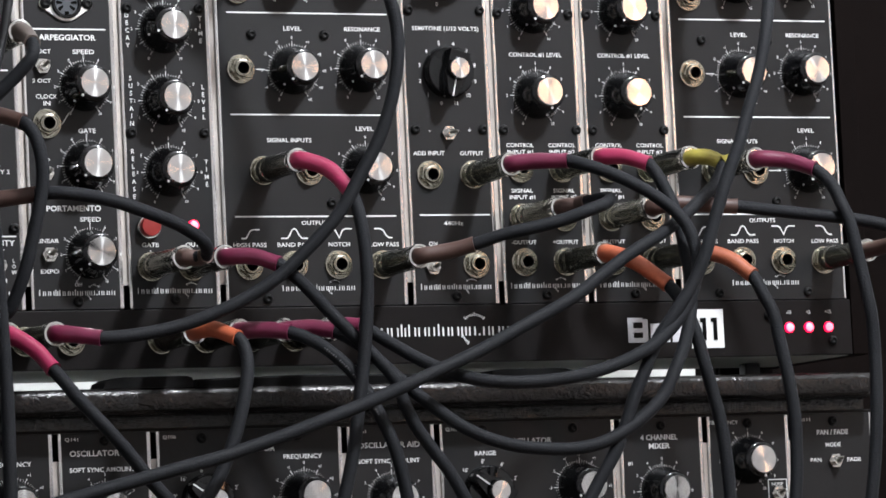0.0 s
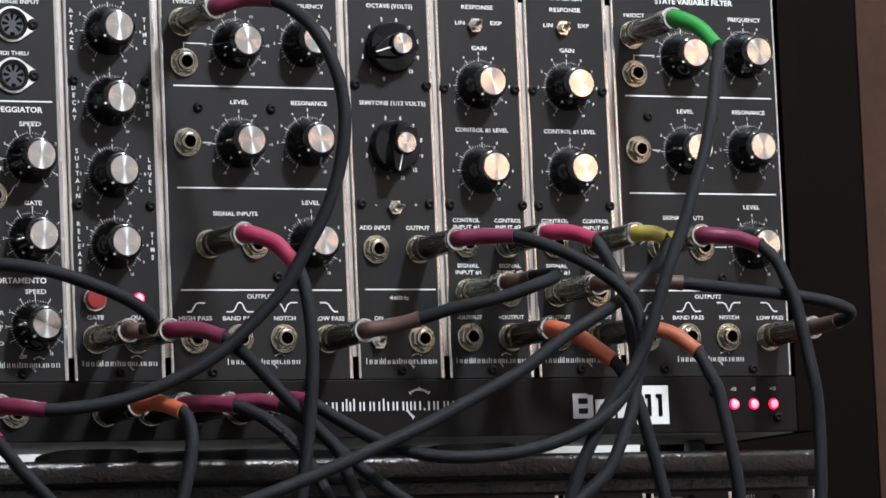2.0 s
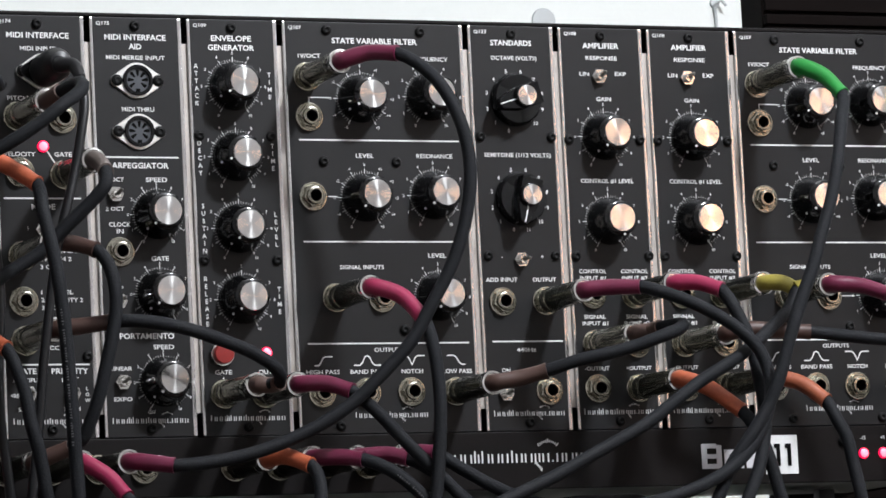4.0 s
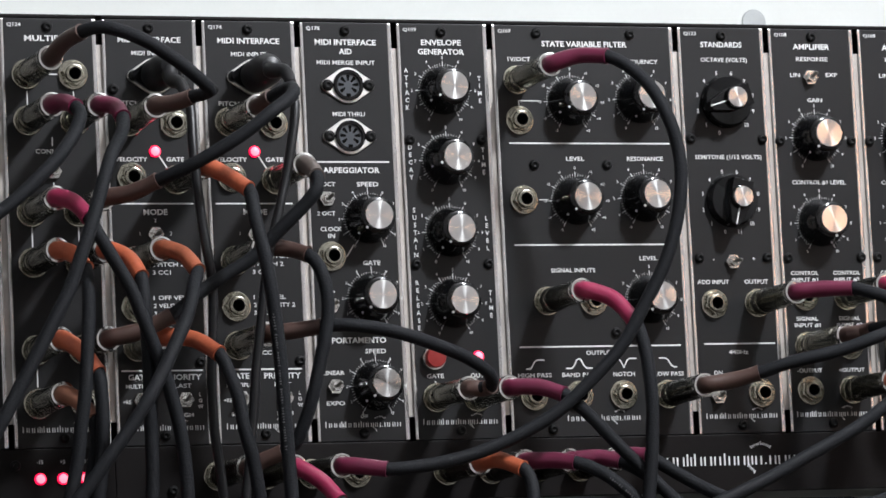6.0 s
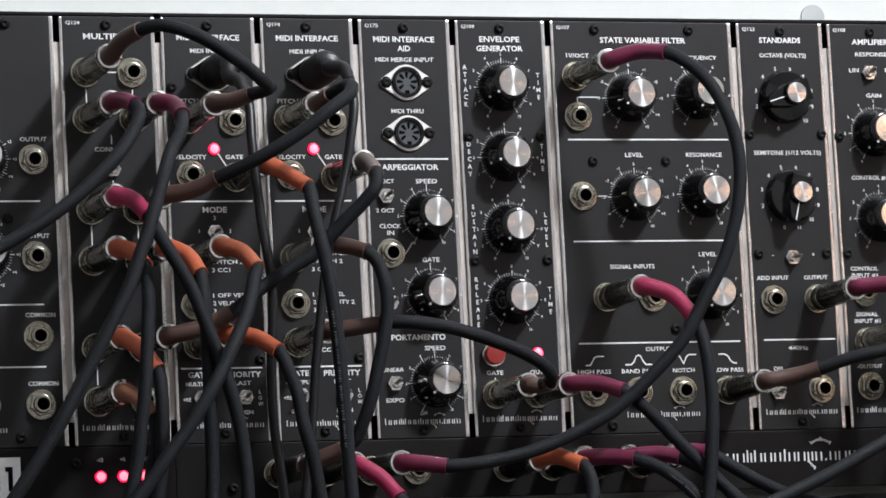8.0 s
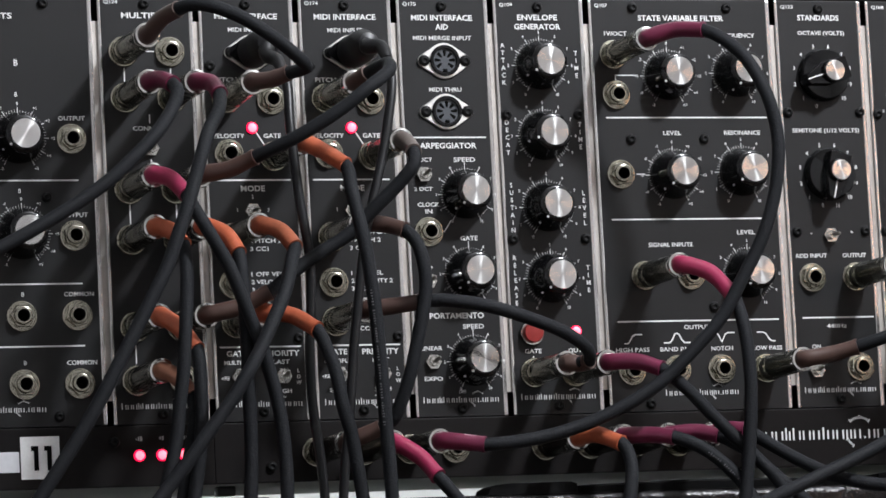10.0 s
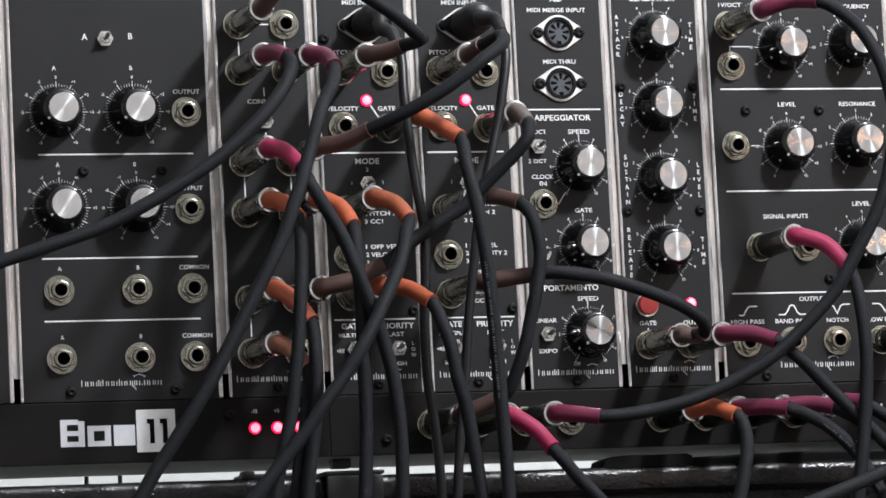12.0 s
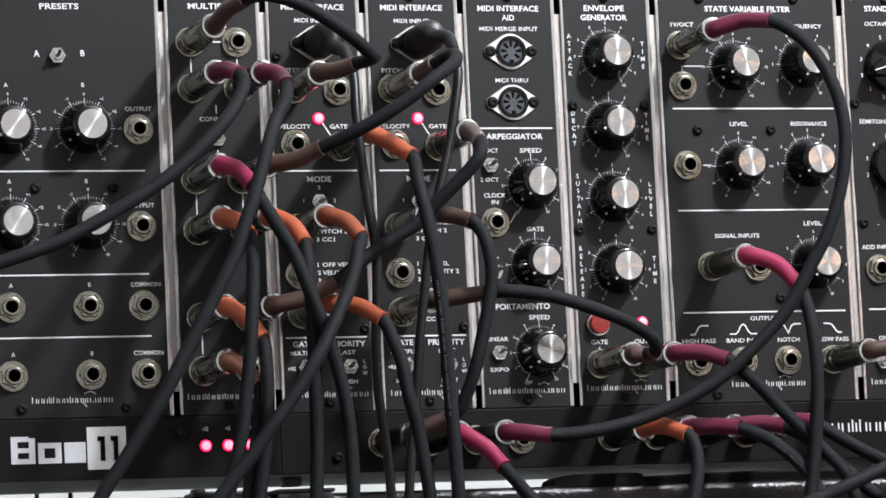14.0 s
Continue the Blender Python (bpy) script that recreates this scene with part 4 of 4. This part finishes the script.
def patch_cable(a, colour, bend, path, bend2=(), b=None, colour2=None, printed=None):
    """A cable from socket a along path, to socket b or hanging loose; bend and bend2 shape its boots, printed the heights between which it is marked."""
    i = len(patch_cables)
    words = "black rubber patch cable with %s boot, plugged into the panel" % BOOT_WORDS[colour]
    if b:
        words = "black rubber patch cable with %s and %s ends, joining two sockets" % (BOOT_WORDS[colour], BOOT_WORDS[colour2])
    c = thing("patch_cable", words, "patch cable", 0, 0, 0, "patch cables")
    plug(c, *a)
    line = boot(c, *a, bend, colour, i)
    pts = [tuple(line[-4])] + [tuple(p) for p in bend[-1:]] + list(path)
    if b:
        plug(c, *b)
        line2 = boot(c, *b, list(bend2)[::-1], colour2, i + 50)
        pts += [tuple(line2[-1]), tuple(line2[-4])]
    else:
        pts = run_out(pts)
    run = smooth_line(pts, 5.0)
    put("cable", tube("cable", run, 3.45, RUBBER, 14, 0.03, i), c)
    if printed:
        out, verts, faces = Vector((-0.52, -0.85, 0.0)).normalized(), [], []
        fine = [p.lerp(q, k / 4) for p, q in zip(run, run[1:]) for k in range(4) if printed[0] < p.z < printed[1]]
        for k, (p, q) in enumerate(zip(fine, fine[1:])):
            if k % 7 == 6 or (q - p).length < 0.2:
                continue
            way = (q - p).normalized()
            face = (out - way * out.dot(way)).normalized()
            side, mid, half = way.cross(face) * (0.35 + 0.3 * (k * 5 % 3) / 2), p + face * 3.62, way * 0.28
            n = len(verts)
            verts += [tuple(mid - side - half), tuple(mid + side - half), tuple(mid + side + half), tuple(mid - side + half)]
            faces.append((n, n + 1, n + 2, n + 3))
        tagged(put("printed_marks", mesh_of("printed_marks", verts, faces, FADED), c), "row of small white printed bars", kind="stuff")
    if colour == "yellow":
        tip = bend[-1]
        put("torn_flap", prism("torn_flap", [(-2.5, 2.0), (3.5, 3.4), (7.5, 0.2), (6.0, -3.2), (4.2, -0.8), (0.5, -1.6)], 0.4, -0.8, BOOTS[colour]), c, tip[0], tip[1] - 3.2, tip[2] + 1.5, label="torn flap of yellow heat-shrink")
    patch_cables.append(c)


patch_cables = []
patch_cable((-39.4, 192.5), "brown", [(-36, -66, 198), (-30, -78, 201)], [(-22, -86, 202), (-5, -92, 196), (15, -92, 184), (28, -88, 175), (34, -82, 171)], [(28, -70, 170), (21, -62, 168)], (14.6, 168.5), "brown")
patch_cable((-39.4, 168.7), "maroon", [(-36, -62, 168), (-33, -72, 164)], [(-32.8, -80, 158.7), (-37.8, -86, 148.7), (-49.6, -93, 134.1), (-61.5, -95, 122.6), (-73.1, -96, 112.6), (-88.8, -96, 101.8), (-104.7, -96, 92.5), (-133.9, -96, 77.5), (-162.0, -96, 68.2), (-200.9, -96, 56.1)])
patch_cable((-15.0, 168.7), "maroon", [(-10, -62, 166), (-9, -72, 159)], [(-14.2, -86, 147.3), (-19.7, -91, 139.7), (-26.7, -100, 126.2), (-32.3, -104, 111.5), (-38.0, -108, 97.0), (-43.9, -110, 82.9), (-49.5, -111, 68.9), (-57.1, -112, 55.0), (-72.6, -112, 27.7), (-88.1, -112, 0.6), (-105.5, -110, -26.1), (-120.3, -108, -47.8), (-135.9, -108, -75.2)])
patch_cable((-39.4, 121.2), "crimson", [(-34, -62, 118), (-29, -74, 108)], [(-27.4, -82, 99.9), (-20.8, -87, 85.7), (-13.1, -89, 70.7), (-8.2, -90, 57.0), (-3.0, -90, 42.9), (2.1, -90, 28.8), (5.8, -90, 14.7), (8.9, -90, 0.6), (10.6, -90, -13.4), (11.4, -90, -27.4), (11.2, -90, -50.3), (9.9, -90, -77.8)])
patch_cable((-39.4, 94.9), "orange", [(-34, -62, 91), (-31, -72, 83)], [(-31.6, -78, 71.4), (-32.8, -81, 58.4), (-35.0, -84, 41.2), (-38.0, -86, 16.0), (-40.4, -86, 2.0), (-42.2, -86, -11.9), (-45.3, -86, -25.7), (-49.1, -86, -39.5), (-51.5, -86, -48.2), (-55.5, -86, -75.2)])
patch_cable((-15.0, 94.9), "orange", [(-7, -64, 89), (-4, -76, 78)], [(-4.5, -81, 67.0), (-4.2, -84, 43.6), (-4.1, -84, 15.4), (-4.2, -84, -12.6), (-4.6, -84, -26.6), (-6.2, -84, -49.4), (-9.2, -84, -76.6)])
patch_cable((14.6, 95.3), "rust", [(22, -62, 91), (26, -74, 81)], [(22.1, -81, 74.7), (19.1, -87, 68.3), (14.4, -92, 56.4), (5.6, -99, 41.7), (-2.6, -103, 27.4), (-11.7, -106, 13.4), (-21.2, -106, -0.3), (-32.1, -106, -13.8), (-42.1, -105, -27.3), (-53.5, -104, -40.7), (-60.7, -104, -49.2), (-82.3, -104, -75.1)])
patch_cable((-39.4, 49.9), "orange", [(-32, -60, 43), (-26, -70, 31)], [(-26, -74, 20), (-27, -76, -8), (-30, -76, -31), (-33, -76, -48), (-35, -76, -75)])
patch_cable((-39.4, 22.4), "tan", [(-34, -60, 18), (-29, -68, 8)], [(-28, -70, 0), (-32, -70, -22), (-37, -70, -48), (-40, -70, -75)])
patch_cable((14.6, 50.5), "orange", [(26, -62, 48), (35, -76, 39)], [(38.2, -83, 26.6), (41.2, -86, 14.4), (42.3, -88, 1.5), (46.5, -88, -14.7), (48.4, -88, -28.2), (50.4, -88, -42.3), (51.4, -88, -51.3), (54.4, -88, -78.9)])
patch_cable((38.6, 137.5), "orange", [(46, -64, 131), (54, -76, 122)], [(53, -88, 106), (56, -96, 78), (59, -98, 44), (61, -98, 2), (63, -98, -52), (63, -98, -80)], printed=(-12, 58))
patch_cable((-15.0, 49.9), "brown", [(0, -58, 53), (15, -63, 60)], [(30.1, -64, 71.6), (43.9, -64, 80.4), (57.1, -66, 88.3), (70.3, -71, 101.4), (83.4, -77, 114.5), (89.1, -80, 122.2)], [(91, -74, 129), (93, -62, 134)], (92.4, 138.3), "taupe")
patch_cable((-15.0, 121.2), "brown", [(-4, -62, 122), (8, -72, 127)], [(26, -84, 135), (48, -92, 148), (64, -94, 160), (74, -90, 167), (78, -82, 172), (78, -74, 174)], [(72, -64, 171), (69, -56, 169)], (68.6, 168.5), "brown")
patch_cable((68.2, 95.4), "brown", [(79, -58, 94), (87, -66, 90)], [(91.2, -73, 81.4), (93.1, -76, 67.4), (92.8, -76, 57.3), (89.9, -76, 43.0), (86.5, -75, 28.9), (82.9, -74, 14.8), (78.4, -70, 1.0), (75.2, -67, -6.1)], [(70, -62, -10), (60, -56, -14)], (55.0, -16.5), "brown")
patch_cable((68.2, 51.3), "brown", [(80, -60, 52), (92, -68, 53)], [(102.0, -74, 53.1), (125.2, -76, 49.7), (149.1, -76, 42.4), (167.9, -74, 35.1), (179.8, -71, 27.7)], [(184, -62, 22), (182, -56, 21)], (175.9, 22.0), "brown")
patch_cable((80.0, -16.5), "crimson", [(90, -62, -25), (96, -72, -36)], [(101.1, -76, -43.6), (105.4, -77, -49.5), (117.9, -80, -64.1), (130.8, -80, -78.6), (142.1, -80, -93.2), (150.5, -80, -102.5), (172.0, -80, -128.3)])
patch_cable((105.2, -16.5), "maroon", [(114, -60, -18), (124, -66, -20)], [(157.2, -70, -16.6), (186.9, -74, -7.4), (213.8, -79, 7.0), (231.8, -83, 22.9), (248.4, -87, 40.6), (260.2, -90, 60.6), (270.3, -93, 79.3), (277.5, -95, 99.6), (281.5, -96, 121.6), (281.6, -95, 139.5), (278.1, -93, 156.1), (271.1, -86, 175.1), (262.4, -77, 187.4)], [(254, -72, 193), (242, -60, 195)], (230.4, 192.0), "maroon")
patch_cable((180.0, -16.5), "orange", [(185, -62, -16), (194, -76, -22)], [(196.1, -79, -27.0), (196.1, -83, -36.0), (193.2, -86, -49.1), (187.4, -88, -67.8), (181.4, -89, -82.0), (174.7, -90, -94.7), (168.3, -90, -103.6), (156.6, -90, -121.0)])
patch_cable((205.0, -16.5), "maroon", [(216, -62, -17), (225, -70, -19)], [(237, -76, -25), (253, -82, -40), (264, -88, -61), (272, -92, -83), (278, -92, -112), (282, -92, -136)], printed=(-62, -26))
patch_cable((230.0, -16.5), "maroon", [(242, -60, -16), (251, -68, -19)], [(262.1, -76, -27.1), (276.1, -78, -40.1), (293.4, -84, -57.0), (311.8, -94, -72.7), (331.7, -99, -81.1), (351.7, -102, -84.2), (368.5, -105, -84.7), (386.3, -106, -80.9), (404.2, -106, -71.3), (419.9, -105, -58.3), (428.8, -104, -43.5), (437.0, -101, -28.4), (442.7, -97, -13.3), (444.9, -95, 0.5), (444.9, -92, 12.8), (444.8, -88, 26.8), (443.6, -85, 39.3), (441.3, -81, 50.0), (438.4, -78, 58.3)], [(435, -72, 68), (426, -62, 73)], (417.2, 74.0), "crimson")
patch_cable((255.0, -16.5), "maroon", [(260, -58, -15), (267, -64, -16)], [(279.0, -71, -24.9), (292.1, -81, -35.1), (304.4, -93, -43.2), (317.7, -102, -48.0), (333.2, -108, -49.8), (350.0, -110, -49.5), (367.3, -112, -47.6), (385.5, -112, -43.3), (399.9, -112, -38.2), (415.3, -111, -30.4), (428.0, -110, -19.5), (438.0, -108, -5.7), (444.0, -105, 8.5), (445.1, -102, 19.9), (441.8, -99, 32.6), (434.3, -95, 42.7), (425.2, -91, 50.4), (414.4, -87, 57.3), (402.1, -80, 64.1), (394.6, -75, 67.4)], [(388, -70, 70), (372, -58, 71)], (363.8, 70.5), "maroon")
patch_cable((471.3, 74.0), "yellow", [(478, -60, 73), (482, -66, 69)], [(476.6, -71, 59.6), (462.7, -76, 48.1), (442.1, -87, 34.8), (424.3, -93, 25.2), (408.0, -96, 16.9), (392.5, -99, 7.3), (375.3, -100, -4.2), (356.4, -101, -13.8), (337.3, -102, -22.8), (318.4, -103, -31.9), (300.0, -104, -39.5), (281.5, -105, -46.8), (263.0, -106, -54.0), (244.8, -107, -60.6), (227.2, -108, -66.5), (203.8, -108, -74.2), (186.8, -108, -79.2), (169.7, -108, -84.1), (152.7, -108, -87.8), (136.2, -108, -91.6), (102.7, -108, -99.5), (60.1, -108, -110.3)])
patch_cable((500.3, 193.5), "green", [(508, -64, 187), (512, -78, 174)], [(502.7, -92, 157.0), (493.8, -102, 134.7), (485.8, -107, 112.6), (476.1, -110, 90.9), (469.7, -112, 75.5), (462.1, -113, 60.1), (455.5, -114, 45.0), (449.9, -114, 30.1), (444.6, -114, 15.5), (437.6, -112, 0.4), (427.7, -111, -13.6), (417.2, -108, -28.7), (410.0, -107, -43.3), (402.8, -106, -57.9), (397.3, -105, -72.5), (391.0, -104, -87.1), (381.5, -103, -101.5), (376.1, -102, -110.7), (360.1, -102, -135.9)])
patch_cable((416.8, 22.2), "orange", [(426, -64, 17), (439, -80, 2)], [(441.2, -88, -6.1), (446.4, -91, -19.4), (451.5, -94, -43.2), (455.3, -94, -58.3), (458.8, -94, -73.4), (460.6, -94, -88.4), (461.7, -94, -103.5), (462.1, -94, -113.1), (462.1, -94, -142.1)])
patch_cable((471.1, 22.6), "rust", [(483, -64, 18), (492, -76, 7)], [(494.8, -82, -4.2), (498.1, -85, -13.0), (500.3, -87, -28.4), (502.4, -89, -43.8), (504.3, -90, -59.1), (505.7, -90, -74.3), (505.4, -90, -89.4), (504.5, -90, -104.5), (503.2, -90, -114.2), (500.7, -90, -144.0)])
patch_cable((511.4, 73.3), "maroon", [(525, -62, 71), (535, -74, 65)], [(541.0, -81, 55.6), (543.5, -85, 45.5), (546.2, -88, 36.3), (547.8, -90, 24.3), (550.1, -92, 8.4), (551.5, -94, -4.7), (552.9, -95, -15.2), (553.8, -95, -31.5), (552.9, -96, -57.5), (550.6, -96, -88.0), (548.0, -96, -106.1), (546.0, -96, -116.7), (542.4, -96, -145.1)])
patch_cable((446.4, 46.8), "brown", [(458, -58, 48), (488, -70, 45)], [(518, -76, 41), (549, -82, 37), (569, -90, 32), (578, -92, 28), (582, -84, 25)], [(582, -72, 24), (580, -62, 23)], (578.1, 22.5), "brown")
patch_cable((308.2, 21.5), "brown", [(320, -58, 23), (333, -66, 26)], [(348.0, -74, 30.7), (364.5, -80, 33.9), (379.9, -84, 37.8), (393.1, -88, 42.5), (404.1, -82, 46.1), (407.8, -78, 48.9), (404.8, -72, 49.2)], [(401.1, -64, 48.7), (398.0, -56, 47.7)], (392.2, 47.0), "brown")
patch_cable((198.6, 22.0), "maroon", [(210, -62, 21), (220, -72, 16)], [(231.8, -76, 4.6), (244.8, -79, -10.4), (256.9, -82, -23.7), (267.5, -85, -35.5), (275.6, -87, -45.7), (279.1, -88, -57.5), (284.2, -89, -68.8), (292.9, -90, -81.9), (302.5, -91, -95.3), (308.7, -92, -106.9), (320.5, -92, -131.2)])
patch_cable((241.5, 72.5), "crimson", [(253, -62, 67), (260, -76, 53)], [(261.1, -84, 39.0), (262.0, -88, 13.1), (260.7, -88, -12.9), (257.0, -88, -41.9), (252.6, -88, -67.9), (250.0, -88, -82.4), (246.2, -88, -97.0), (243.6, -88, -105.9), (238.1, -88, -128.1)])

# round midi plugs with thin leads
MIDI = [
    [(28, -34, 185), (31, -40, 182), (32, -46, 175), (33.2, -49, 168.1), (31.9, -55, 147.3), (33.3, -58, 117.8), (34.4, -59, 103.2), (36.2, -60, 88.7), (37.6, -60, 73.7), (37.0, -60, 54.2), (35.3, -60, 31.4), (35.4, -60, 2.8), (37.2, -60, -14.3), (38.4, -60, -25.7), (39.7, -60, -49.1), (39.5, -60, -76.8)],
    [(82, -34, 190), (87, -40, 189), (88, -48, 181), (88.3, -52, 168.2), (84.1, -55, 147.2), (80.6, -56, 132.4), (76.2, -58, 117.7), (72.2, -59, 104.5), (67.7, -60, 88.5), (64.2, -60, 68.3), (60.7, -60, 45.3), (58.5, -60, 31.0), (56.3, -60, 10.9), (53.4, -60, -11.9), (51.2, -60, -26.1), (48.9, -60, -49.3), (46.9, -60, -77.0)],
]
for x, path in zip((29.0, P + 29.0), MIDI):
    c = thing("midi_cable", "black moulded midi plug with thin glossy lead", "midi cable", 0, 0, 0, "midi cables")
    put("plug_plate", prism("plug_plate", hull([(round(p * 0.9, 3), round(q * 0.92, 3)) for p, q in DIN_OUT]), -1.4, -4.0, BLACK), c, x, 0, 192.4)
    body = put("plug_body", lathe("plug_body", [(7.4, 2.9), (8.5, 3.6), (8.8, 16.0), (8.4, 25.0), (7.0, 29.0), (5.4, 32.0), (0.1, 34.0)], GLOSS, 28), c, x, 0, 192.4)
    put("strain_relief", tube("strain_relief", smooth_line([(x, -29, 192.0)] + [tuple(p) for p in path[:3]], 2), lambda t: 4.6 - 1.8 * t, GLOSS, 14), c)
    put("lead", tube("lead", smooth_line(run_out([tuple(p) for p in path[1:]]), 5), 2.5, GLOSS, 12, 0.03, x), c)
